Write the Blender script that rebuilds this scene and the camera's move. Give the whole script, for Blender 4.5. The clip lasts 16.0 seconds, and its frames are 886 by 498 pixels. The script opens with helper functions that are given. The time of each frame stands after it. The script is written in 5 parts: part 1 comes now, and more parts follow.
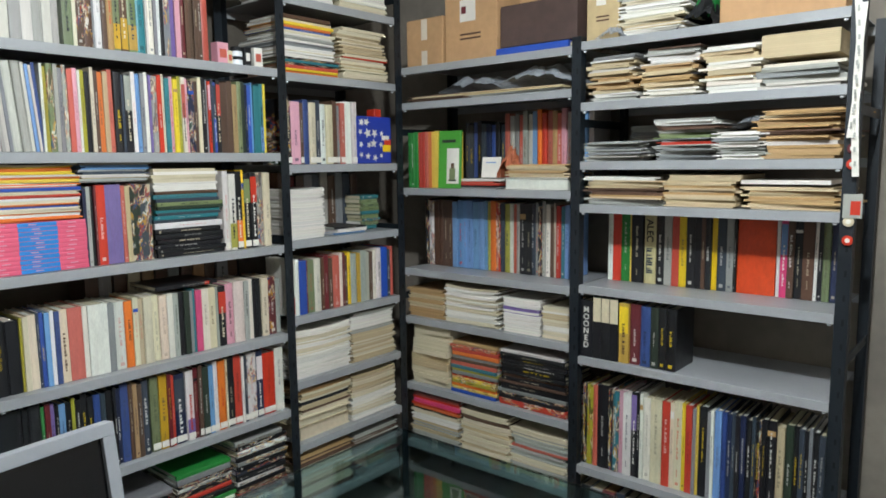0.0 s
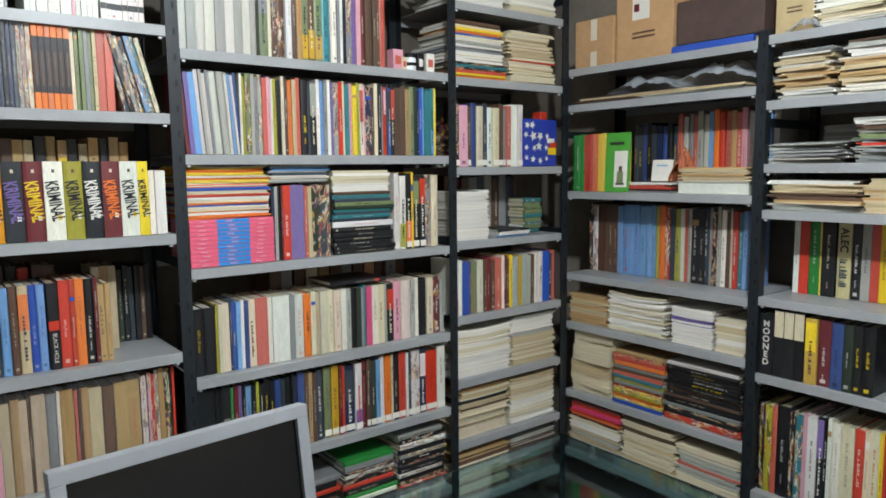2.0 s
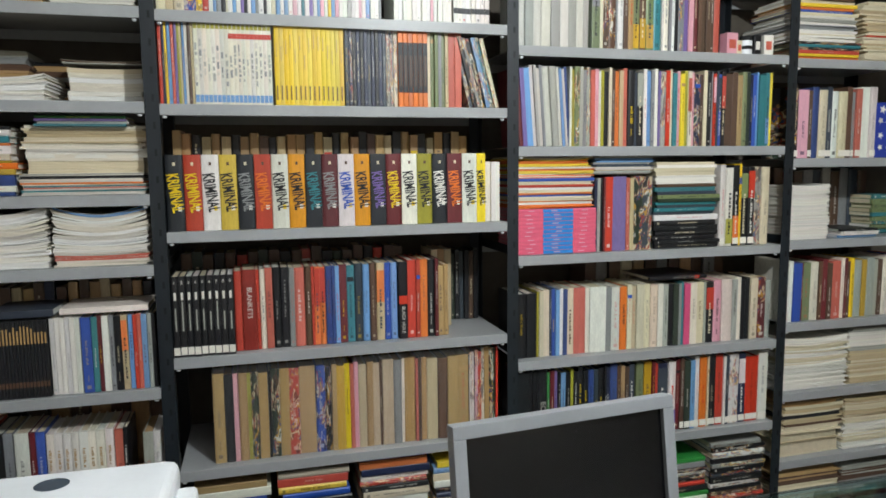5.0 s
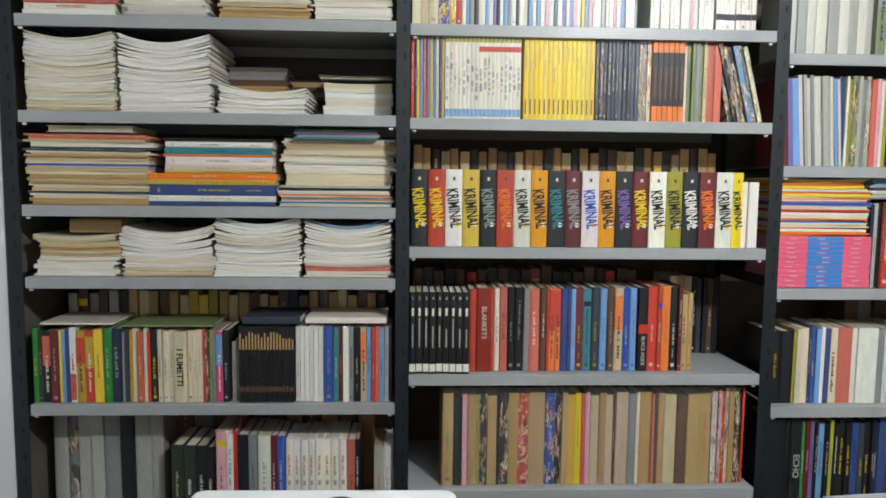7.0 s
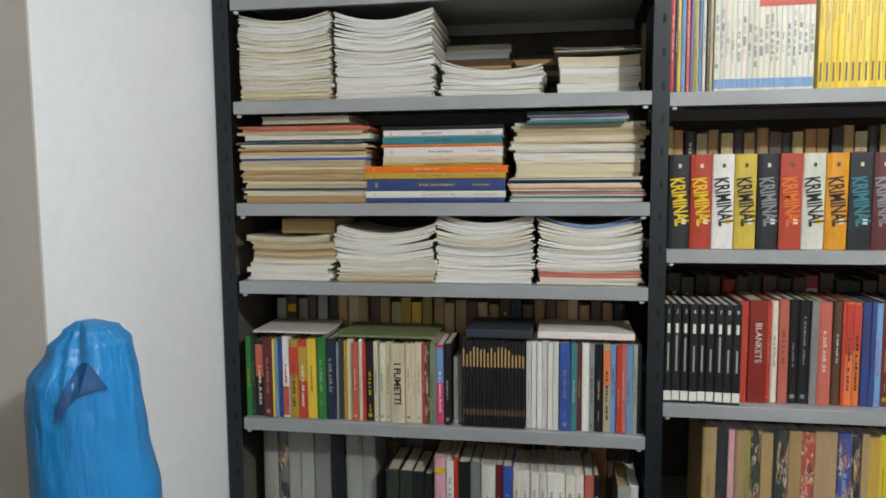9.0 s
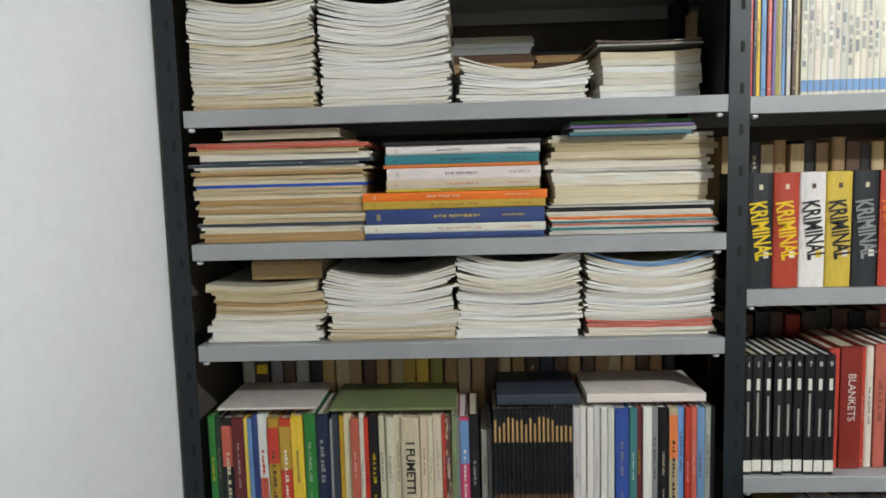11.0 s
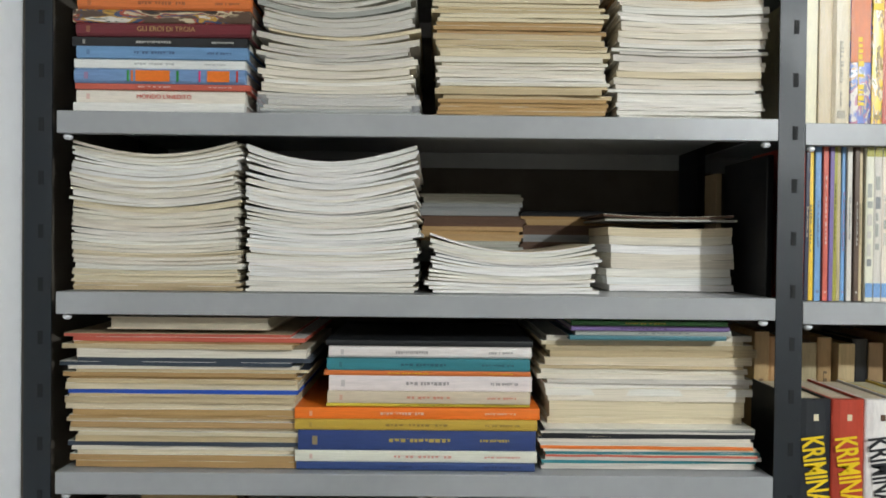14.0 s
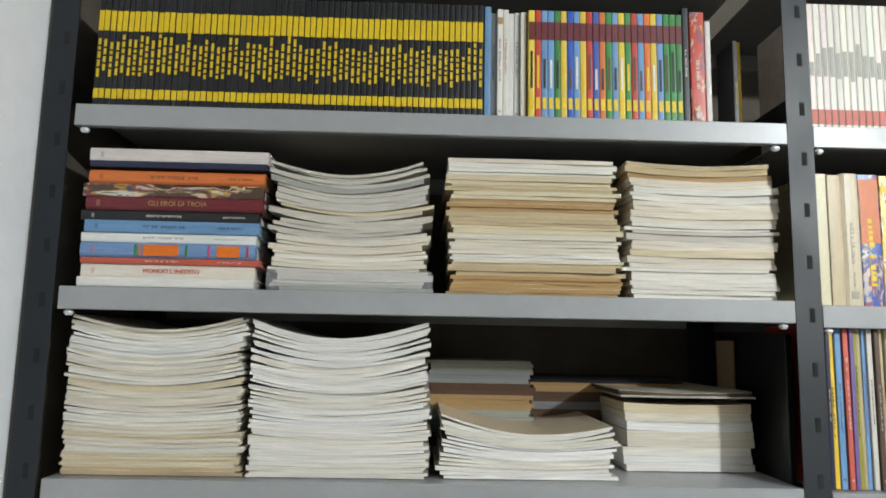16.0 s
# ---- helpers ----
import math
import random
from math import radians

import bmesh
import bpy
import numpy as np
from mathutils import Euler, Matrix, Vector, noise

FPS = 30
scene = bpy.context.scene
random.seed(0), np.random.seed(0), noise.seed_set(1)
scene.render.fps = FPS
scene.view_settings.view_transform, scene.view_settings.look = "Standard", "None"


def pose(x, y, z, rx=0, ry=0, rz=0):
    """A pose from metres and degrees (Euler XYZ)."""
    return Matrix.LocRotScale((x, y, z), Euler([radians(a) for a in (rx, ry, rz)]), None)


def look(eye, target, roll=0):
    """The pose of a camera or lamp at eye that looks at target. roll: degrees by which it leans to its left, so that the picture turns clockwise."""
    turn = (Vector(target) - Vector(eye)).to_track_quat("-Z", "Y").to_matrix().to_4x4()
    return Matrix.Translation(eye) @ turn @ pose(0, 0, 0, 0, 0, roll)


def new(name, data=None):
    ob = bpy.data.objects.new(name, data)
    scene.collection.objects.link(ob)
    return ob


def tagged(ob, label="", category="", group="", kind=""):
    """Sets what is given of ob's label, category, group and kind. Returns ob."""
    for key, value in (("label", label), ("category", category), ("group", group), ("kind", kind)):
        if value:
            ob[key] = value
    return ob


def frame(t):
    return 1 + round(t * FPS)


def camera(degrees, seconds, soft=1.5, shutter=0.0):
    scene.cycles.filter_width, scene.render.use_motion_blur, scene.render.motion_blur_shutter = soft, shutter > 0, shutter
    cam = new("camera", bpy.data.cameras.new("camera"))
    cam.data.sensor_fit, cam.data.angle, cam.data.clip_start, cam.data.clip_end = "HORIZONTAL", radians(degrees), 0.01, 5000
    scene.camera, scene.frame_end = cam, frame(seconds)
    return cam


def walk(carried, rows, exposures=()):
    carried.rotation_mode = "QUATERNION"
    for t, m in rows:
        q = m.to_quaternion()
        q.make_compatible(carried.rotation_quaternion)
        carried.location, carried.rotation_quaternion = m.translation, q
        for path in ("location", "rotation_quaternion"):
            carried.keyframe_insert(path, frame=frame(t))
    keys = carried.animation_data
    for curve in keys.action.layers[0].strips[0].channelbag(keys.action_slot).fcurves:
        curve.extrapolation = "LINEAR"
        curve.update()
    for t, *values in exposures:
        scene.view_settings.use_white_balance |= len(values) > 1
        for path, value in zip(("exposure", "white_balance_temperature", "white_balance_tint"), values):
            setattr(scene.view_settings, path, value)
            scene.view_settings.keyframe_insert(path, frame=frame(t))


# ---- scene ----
cam = camera(64.9, 16.0, soft=1.7)
PATH = [
    (0, (2.158, 1.442, 1.574), (0.884, 2.963, 1.328), -0.7),
    (0.5, (2.145, 1.456, 1.566), (0.799, 2.915, 1.319), -0.7),
    (1, (2.135, 1.436, 1.564), (0.732, 2.841, 1.326), -0.8),
    (1.5, (2.125, 1.418, 1.565), (0.634, 2.733, 1.344), -1.1),
    (2, (2.119, 1.412, 1.564), (0.545, 2.624, 1.338), -0.6),
    (2.5, (2.115, 1.4, 1.562), (0.465, 2.51, 1.347), -0.6),
    (3, (2.111, 1.385, 1.557), (0.377, 2.362, 1.354), -0.6),
    (3.5, (2.114, 1.365, 1.554), (0.324, 2.233, 1.348), -0.2),
    (4, (2.114, 1.356, 1.552), (0.268, 2.092, 1.328), -0.2),
    (4.2, (2.108, 1.344, 1.551), (0.247, 2.04, 1.325), -0.2),
    (6.3, (1.962, 1.13, 1.555), (-0.013, 1.364, 1.344), -0.4),
    (6.5, (1.947, 1.107, 1.555), (-0.032, 1.307, 1.352), 0.0),
    (7, (1.916, 1.044, 1.551), (-0.074, 1.134, 1.371), 0.6),
    (7.5, (1.882, 0.974, 1.547), (-0.11, 0.944, 1.367), 0.3),
    (8, (1.852, 0.907, 1.541), (-0.129, 0.723, 1.34), 1.1),
    (8.5, (1.77, 0.849, 1.533), (-0.203, 0.61, 1.314), 1.1),
    (9, (1.64, 0.784, 1.535), (-0.326, 0.47, 1.349), -0.4),
    (9.2, (1.598, 0.763, 1.536), (-0.369, 0.445, 1.363), -0.9),
    (11.3, (1.259, 0.498, 1.617), (-0.729, 0.504, 1.404), -0.5),
    (11.5, (1.24, 0.483, 1.623), (-0.748, 0.549, 1.415), 0.5),
    (12, (1.21, 0.48, 1.657), (-0.785, 0.442, 1.518), -0.8),
    (12.5, (1.146, 0.494, 1.704), (-0.849, 0.547, 1.571), 0.6),
    (13, (1.086, 0.504, 1.744), (-0.912, 0.539, 1.668), 0.7),
    (13.5, (1.015, 0.525, 1.778), (-0.984, 0.51, 1.717), 0.6),
    (14, (0.966, 0.526, 1.814), (-1.034, 0.544, 1.794), 0.6),
    (14.5, (0.935, 0.512, 1.859), (-1.065, 0.543, 1.857), 1.4),
    (15, (0.923, 0.505, 1.892), (-1.076, 0.549, 1.915), 0.8),
    (15.5, (0.93, 0.497, 1.915), (-1.066, 0.528, 2.036), 0.8),
    (16, (0.945, 0.487, 1.924), (-1.036, 0.542, 2.19), 1.1),
]
walk(cam, [(t, look(eye, target, roll)) for t, eye, target, roll in PATH],
     exposures=((0, 1.02, 6200, 10), (3, 1.03, 6350, 10), (4, 0.87, 6450, 10), (6.3, 0.97, 6450, 10), (8, 1.0, 6500, 10), (12, 1.1, 6500, 11), (16, 1.1, 6450, 10)))

# ---- light ----
world = bpy.data.worlds.new("world")
scene.world = world
world.use_nodes = True
world.node_tree.nodes["Background"].inputs[0].default_value = (0.75, 0.86, 1.0, 1)
world.node_tree.nodes["Background"].inputs[1].default_value = 0.25
LAMP = (1.9, 2.1, 2.8)


def bulb(name, at, power, size):
    data = bpy.data.lights.new(name, "POINT")
    data.shadow_soft_size, data.energy, data.color = size, power, (0.93, 0.985, 0.985)
    ob = new(name, data)
    ob.location = at
    return ob


bulb("ceiling_light_glow", (LAMP[0], LAMP[1], LAMP[2] - 0.13), 68, 0.04)


# ---- materials ----
def hexed(code):
    """Linear colour from an sRGB hex code."""
    out = []
    for n in (0, 2, 4):
        c = int(code[n:n + 2], 16) / 255
        out.append(c / 12.92 if c <= 0.04045 else ((c + 0.055) / 1.055) ** 2.4)
    return (*out, 1.0)


def material(name, color=None, rough=0.5, metal=0.0, grain=30.0, depth=0.12, bump=0.1, stretch=(1, 1, 1), stain=4.0, stain_depth=0.15, tinted=False):
    """A surface with grain and stains. color None: the object's own colour, or with tinted that of each face."""
    m = bpy.data.materials.new(name)
    m.use_nodes = True
    nt = m.node_tree
    b = nt.nodes["Principled BSDF"]
    co = nt.nodes.new("ShaderNodeTexCoord")
    mp = nt.nodes.new("ShaderNodeMapping")
    mp.inputs["Scale"].default_value = stretch
    info = nt.nodes.new("ShaderNodeObjectInfo")
    nt.links.new(co.outputs["Object"], mp.inputs["Vector"])
    shift = nt.nodes.new("ShaderNodeVectorMath")
    shift.operation = "ADD"
    times = nt.nodes.new("ShaderNodeMath")
    times.operation = "MULTIPLY"
    times.inputs[1].default_value = 37.0
    nt.links.new(info.outputs["Random"], times.inputs[0])
    nt.links.new(mp.outputs[0], shift.inputs[0])
    nt.links.new(times.outputs[0], shift.inputs[1])
    fine = nt.nodes.new("ShaderNodeTexNoise")
    fine.inputs["Scale"].default_value, fine.inputs["Detail"].default_value = grain, 4
    broad = nt.nodes.new("ShaderNodeTexNoise")
    broad.inputs["Scale"].default_value, broad.inputs["Detail"].default_value = stain, 3
    nt.links.new(shift.outputs[0], fine.inputs["Vector"])
    nt.links.new(shift.outputs[0], broad.inputs["Vector"])
    last = None
    for tex, amount in ((fine, depth), (broad, stain_depth)):
        ramp = nt.nodes.new("ShaderNodeMapRange")
        ramp.inputs["From Min"].default_value, ramp.inputs["From Max"].default_value = 0.3, 0.7
        ramp.inputs["To Min"].default_value, ramp.inputs["To Max"].default_value = 1 - amount, 1.0
        nt.links.new(tex.outputs["Fac"], ramp.inputs["Value"])
        mul = nt.nodes.new("ShaderNodeVectorMath")
        mul.operation = "SCALE"
        if last is None:
            if tinted:
                tint = nt.nodes.new("ShaderNodeAttribute")
                tint.attribute_name = "tint"
                nt.links.new(tint.outputs["Color"], mul.inputs[0])
            elif color is None:
                nt.links.new(info.outputs["Color"], mul.inputs[0])
            else:
                mul.inputs[0].default_value = color[:3]
        else:
            nt.links.new(last, mul.inputs[0])
        nt.links.new(ramp.outputs[0], mul.inputs["Scale"])
        last = mul.outputs[0]
    nt.links.new(last, b.inputs["Base Color"])
    b.inputs["Metallic"].default_value = metal
    rr = nt.nodes.new("ShaderNodeMapRange")
    rr.inputs["To Min"].default_value, rr.inputs["To Max"].default_value = max(0.02, rough - 0.12), min(1, rough + 0.12)
    nt.links.new(broad.outputs["Fac"], rr.inputs["Value"])
    nt.links.new(rr.outputs[0], b.inputs["Roughness"])
    bp = nt.nodes.new("ShaderNodeBump")
    bp.inputs["Strength"].default_value, bp.inputs["Distance"].default_value = bump, 0.002
    nt.links.new(fine.outputs["Fac"], bp.inputs["Height"])
    nt.links.new(bp.outputs[0], b.inputs["Normal"])
    return m


def art_material(name):
    """Printed covers: patches of other inks over the object's own colour."""
    m = material(name, None, 0.35, grain=18, depth=0.25, bump=0.04)
    nt = m.node_tree
    b = nt.nodes["Principled BSDF"]
    src = b.inputs["Base Color"].links[0].from_socket
    info = nt.nodes.new("ShaderNodeObjectInfo")
    co = nt.nodes.new("ShaderNodeTexCoord")
    sh = nt.nodes.new("ShaderNodeVectorMath")
    sh.operation = "MULTIPLY_ADD"
    sh.inputs[1].default_value = (1.2, 1.2, 4.6)
    tm = nt.nodes.new("ShaderNodeMath")
    tm.operation, tm.inputs[1].default_value = "MULTIPLY", 71.0
    nt.links.new(info.outputs["Random"], tm.inputs[0])
    nt.links.new(co.outputs["Object"], sh.inputs[0])
    nt.links.new(tm.outputs[0], sh.inputs[2])
    patch = nt.nodes.new("ShaderNodeTexNoise")
    patch.inputs["Scale"].default_value, patch.inputs["Detail"].default_value = 1.2, 3
    nt.links.new(sh.outputs[0], patch.inputs["Vector"])
    inks = nt.nodes.new("ShaderNodeTexNoise")
    inks.inputs["Scale"].default_value, inks.inputs["Detail"].default_value, inks.inputs["Distortion"].default_value = 0.9, 4, 0.6
    nt.links.new(sh.outputs[0], inks.inputs["Vector"])
    hs = nt.nodes.new("ShaderNodeValToRGB")
    hs.color_ramp.interpolation = "CONSTANT"
    for at, code in ((0.36, "5A3A2A"), (0.42, "D8C9A6"), (0.47, "A8442C"), (0.51, "2E4F78"), (0.55, "C99A3A"), (0.6, "E4DFD2"), (0.66, "3C5A44")):
        hs.color_ramp.elements.new(at).color = hexed(code)
    hs.color_ramp.elements[0].color = hexed("15161A")
    nt.links.new(inks.outputs["Fac"], hs.inputs["Fac"])
    mr = nt.nodes.new("ShaderNodeMapRange")
    mr.inputs["From Min"].default_value, mr.inputs["From Max"].default_value = 0.47, 0.53
    mr.inputs["To Max"].default_value = 0.72
    nt.links.new(patch.outputs["Fac"], mr.inputs["Value"])
    mix = nt.nodes.new("ShaderNodeMix")
    mix.data_type = "RGBA"
    nt.links.new(mr.outputs[0], mix.inputs["Factor"])
    nt.links.new(src, mix.inputs[6])
    nt.links.new(hs.outputs[0], mix.inputs[7])
    nt.links.new(mix.outputs[2], b.inputs["Base Color"])
    return m


def clear_material(name, tint, rough, alpha, crease=0.3, depth=0.004, scale=22):
    """Thin film: part see-through, part glossy."""
    m = bpy.data.materials.new(name)
    m.use_nodes = True
    b = m.node_tree.nodes["Principled BSDF"]
    b.inputs["Base Color"].default_value = tint
    b.inputs["Roughness"].default_value = rough
    b.inputs["Alpha"].default_value = alpha
    b.inputs["Specular IOR Level"].default_value = 0.8
    no = m.node_tree.nodes.new("ShaderNodeTexNoise")
    no.inputs["Scale"].default_value, no.inputs["Detail"].default_value, no.inputs["Distortion"].default_value = scale, 3, 0.8
    bp = m.node_tree.nodes.new("ShaderNodeBump")
    bp.inputs["Strength"].default_value, bp.inputs["Distance"].default_value = crease, depth
    m.node_tree.links.new(no.outputs["Fac"], bp.inputs["Height"])
    m.node_tree.links.new(bp.outputs[0], b.inputs["Normal"])
    return m


SHELF = material("grey_enamel", hexed("9FA1A2"), 0.34, grain=60, depth=0.05, bump=0.03, stain=6, stain_depth=0.12)
POST = material("slate_enamel", hexed("121B22"), 0.5, grain=60, depth=0.1, bump=0.05, stain=9, stain_depth=0.25)
DARK = material("slot_dark", hexed("0B0D0F"), 0.8)
PLASTER = material("white_plaster", hexed("EFF1F3"), 0.85, grain=45, depth=0.04, bump=0.15, stain=1.6, stain_depth=0.06)
GREIGE = material("greige_plaster", hexed("C9C1B8"), 0.85, grain=45, depth=0.04, bump=0.15, stain=1.6, stain_depth=0.1)
GROUND = material("floor_tile", hexed("605A52"), 0.4, grain=12, depth=0.2, stain=2, stain_depth=0.2)
COVER = material("book_cover", None, 0.42, grain=14, depth=0.16, bump=0.06, stain=3, stain_depth=0.13)
ART = art_material("printed_cover")
INK = material("ink", None, 0.5, grain=9, depth=0.1, bump=0.0)
PAPER = material("page_edges", None, 0.9, grain=1.0, depth=0.25, bump=0.5, stretch=(60, 60, 420), stain=0.03, stain_depth=0.12)
LEAF = material("magazine_pages", None, 0.85, grain=1.0, depth=0.3, bump=0.3, stretch=(3, 3, 900), stain=0.8, stain_depth=0.12)
LEAF_HEAP = material("stacked_pages", None, 0.85, grain=1.0, depth=0.2, bump=0.3, stretch=(3, 3, 700), stain=0.8, stain_depth=0.14, tinted=True)
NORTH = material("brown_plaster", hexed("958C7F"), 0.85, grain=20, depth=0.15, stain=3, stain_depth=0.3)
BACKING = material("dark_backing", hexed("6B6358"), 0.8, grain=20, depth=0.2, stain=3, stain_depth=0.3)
GLOSSY = material("magazine_cover", None, 0.35, grain=18, depth=0.12, bump=0.04)
CARD = material("cardboard", hexed("BF976B"), 0.85, grain=40, depth=0.12, bump=0.12, stain=4, stain_depth=0.15)
SILVER = material("silver_plastic", hexed("8D9094"), 0.4, metal=0.2, grain=90, depth=0.05)
SCREEN = material("screen_black", hexed("050608"), 0.2, grain=10, depth=0.1, bump=0.0)
WHITE = material("white_plastic", hexed("E6E9EC"), 0.35, grain=80, depth=0.03, bump=0.02)
WOOD = material("brown_wood", hexed("5B4034"), 0.6, grain=8, depth=0.3, stretch=(2, 2, 22))
PLAIN = material("painted", None, 0.5, grain=25, depth=0.1)
FILM = clear_material("clear_film", (0.9, 0.92, 0.95, 1), 0.12, 0.22)
BLUE_FILM = clear_material("blue_film", hexed("0884CA"), 0.32, 0.86, 0.75, 0.007, 15)
GLASS = bpy.data.materials.new("tinted_glass")
GLASS.use_nodes = True
gb = GLASS.node_tree.nodes["Principled BSDF"]
gb.inputs["Base Color"].default_value = (0.6, 0.76, 0.76, 1)
gb.inputs["Transmission Weight"].default_value = 1.0
gb.inputs["Roughness"].default_value = 0.02
gb.inputs["IOR"].default_value = 1.5


# ---- builders ----
def mesh_of(name, bm, *mats):
    bmesh.ops.recalc_face_normals(bm, faces=bm.faces)
    me = bpy.data.meshes.new(name)
    bm.to_mesh(me)
    bm.free()
    for m in mats:
        me.materials.append(m)
    return me


def box(bm, x0, x1, y0, y1, z0, z1, slot=0):
    v = [bm.verts.new((x, y, z)) for z in (z0, z1) for x, y in ((x0, y0), (x1, y0), (x1, y1), (x0, y1))]
    for q in ((3, 2, 1, 0), (4, 5, 6, 7), (0, 1, 5, 4), (1, 2, 6, 5), (2, 3, 7, 6), (3, 0, 4, 7)):
        bm.faces.new([v[i] for i in q]).material_index = slot


def rounded(x0, x1, y0, y1, z0, z1, r=0.005, seg=2):
    bm = bmesh.new()
    box(bm, x0, x1, y0, y1, z0, z1)
    bmesh.ops.bevel(bm, geom=list(bm.edges), offset=r, segments=seg, affect="EDGES", profile=0.6)
    return bm


def part(name, bm, mat, parent, label=""):
    ob = new(name, mesh_of(name, bm, *(mat if isinstance(mat, tuple) else (mat,))))
    ob.parent = parent
    if label:
        ob["label"] = label
    return ob


def thing(name, label, category, m=None, group="", kind=""):
    ob = tagged(new(name), label, category, group, kind)
    ob.empty_display_size = 0.05
    if m is not None:
        ob.matrix_basis = m
    return ob


def stick(ob, parent, m_parent, m_world):
    """Hang ob on a scaled parent without taking over its scale."""
    ob.parent = parent
    ob.matrix_parent_inverse = m_parent.inverted()
    ob.matrix_basis = m_world
    return ob


INKS = {
    "w": ("E8E4DA", "white"), "c": ("DCCFAE", "cream"), "b": ("B8945F", "tan"), "k": ("17181C", "black"), "g": ("8B8D8C", "grey"),
    "r": ("CC361B", "red"), "o": ("E8761A", "orange"), "y": ("F0CC08", "yellow"), "n": ("1F2A4A", "navy"), "u": ("1F51B5", "blue"),
    "l": ("6E9DD0", "light blue"), "t": ("2F8088", "teal"), "e": ("2E8B3A", "green"), "d": ("2C3A2C", "dark green"), "p": ("E2A3B0", "pink"),
    "v": ("7A62A6", "violet"), "m": ("6B1F26", "maroon"), "x": ("5E4432", "brown"), "s": ("39434F", "slate"), "a": ("C9604C", "salmon red"),
    "z": ("A9A32B", "olive yellow"), "h": ("DE3C78", "hot pink"), "i": ("EDE8DC", "ivory white"), "j": ("C9B48C", "straw"), "q": ("A8A99F", "pale grey"),
    "f": ("7C8A5C", "moss green"), "4": ("CBA21A", "dull yellow"), "5": ("324A86", "denim blue"), "1": ("E6DDCA", "off-white"), "2": ("DECFAE", "pale cream"), "3": ("D0CABE", "light grey"), "6": ("F1EFE9", "bright white"),
}
RGB = {k: hexed(v[0]) for k, v in INKS.items()}
rng = random.Random(7)


def tone(key, spread=0.12, hue=0.05):
    c = RGB[key.lower()]
    f = 1 + rng.uniform(-spread, spread)
    fade = rng.uniform(0, spread * 1.6)
    grey = sum(c[:3]) / 3 * 0.85 + 0.03
    return (*(min(1, max(0.004, (v * (1 - fade) + grey * fade) * f * (1 + rng.uniform(-hue, hue)))) for v in c[:3]), 1)


def cover_mesh(bulge):
    """A cover of unit size: two boards and a spine, x across, y from spine to fore edge, z up."""
    outer = [(0, 1), (0, 0.006 + bulge), (0.05, 0.0025 + bulge * 0.6), (0.22, 0.0006 + bulge * 0.12), (0.5, 0), (0.78, 0.0006 + bulge * 0.12), (0.95, 0.0025 + bulge * 0.6), (1, 0.006 + bulge), (1, 1)]
    inner = [(0.93, 1), (0.93, 0.06), (0.07, 0.06), (0.07, 1)]
    bm = bmesh.new()
    low = [bm.verts.new((x, y, 0)) for x, y in outer + inner]
    high = [bm.verts.new((x, y, 1)) for x, y in outer + inner]
    n = len(low)
    for i in range(n):
        bm.faces.new((low[i], low[(i + 1) % n], high[(i + 1) % n], high[i]))
    for ring in (low, high):
        bm.faces.new((ring[0], ring[1], ring[11], ring[12]))
        bm.faces.new((ring[7], ring[8], ring[9], ring[10]))
        bm.faces.new((ring[1], ring[2], ring[3], ring[4], ring[5], ring[6], ring[7], ring[10], ring[11]))
    return bm


BOOK = {}
for bulge in (0.0, 0.022):
    for mat in (COVER, ART):
        BOOK[bulge, mat.name] = mesh_of("book", cover_mesh(bulge), mat)
bm = bmesh.new()
box(bm, 0.075, 0.925, 0.05, 0.975, 0.012, 0.985)
PAGES = mesh_of("page_block", bm, PAPER)
bm = bmesh.new()
box(bm, 0, 1, 0, 1, 0, 1)
PATCH = mesh_of("mark", bm, INK)


def title_mesh(seed):
    """A line of unreadable lettering: short bars of uneven height inside a unit square, read along z."""
    r = random.Random(seed)
    comb, z = [(0.0, 0.0)], 0.0
    while z < 0.94:
        t = r.uniform(0.03, 0.075)
        high = r.choice((1.0, 1.0, 1.0, 0.8, 0.72))
        comb += [(high, z), (high, z + t), (0.07, z + t)]
        z += t + (r.uniform(0.018, 0.03) if r.random() < 0.8 else r.uniform(0.06, 0.12))
        comb += [(0.07, z)]
    comb[-1] = (0.0, comb[-2][1])
    bm = bmesh.new()
    front = [bm.verts.new((x, 0, h)) for x, h in comb]
    back = [bm.verts.new((x, 1, h)) for x, h in comb]
    bm.faces.new(front)
    for i in range(len(comb)):
        j = (i + 1) % len(comb)
        bm.faces.new((front[i], front[j], back[j], back[i]))
    return mesh_of("title", bm, INK)


LINES = [title_mesh(i) for i in range(14)]


def line_of(parent, m_parent, m, color):
    ob = new("title", rng.choice(LINES))
    ob.color = color
    return stick(ob, parent, m_parent, m)


def mark(parent, m_parent, m, color, name="title"):
    ob = new(name, PATCH)
    ob.color = color
    return stick(ob, parent, m_parent, m)


FONTS = {}


def lettering(text, size, parent, m_parent, m, color, name="title"):
    """Words, standing in the plane x z of m."""
    if (text, size) not in FONTS:
        data = bpy.data.curves.new("title", "FONT")
        data.offset = size * 0.022 if size > 0.022 else 0
        data.body, data.size, data.extrude, data.align_x, data.align_y = text, size, 0.0002, "CENTER", "CENTER"
        data.materials.append(INK)
        FONTS[text, size] = data
    ob = new(name, FONTS[text, size])
    ob.color = color
    return stick(ob, parent, m_parent, m @ pose(0, 0, 0, 90, 0, 0))


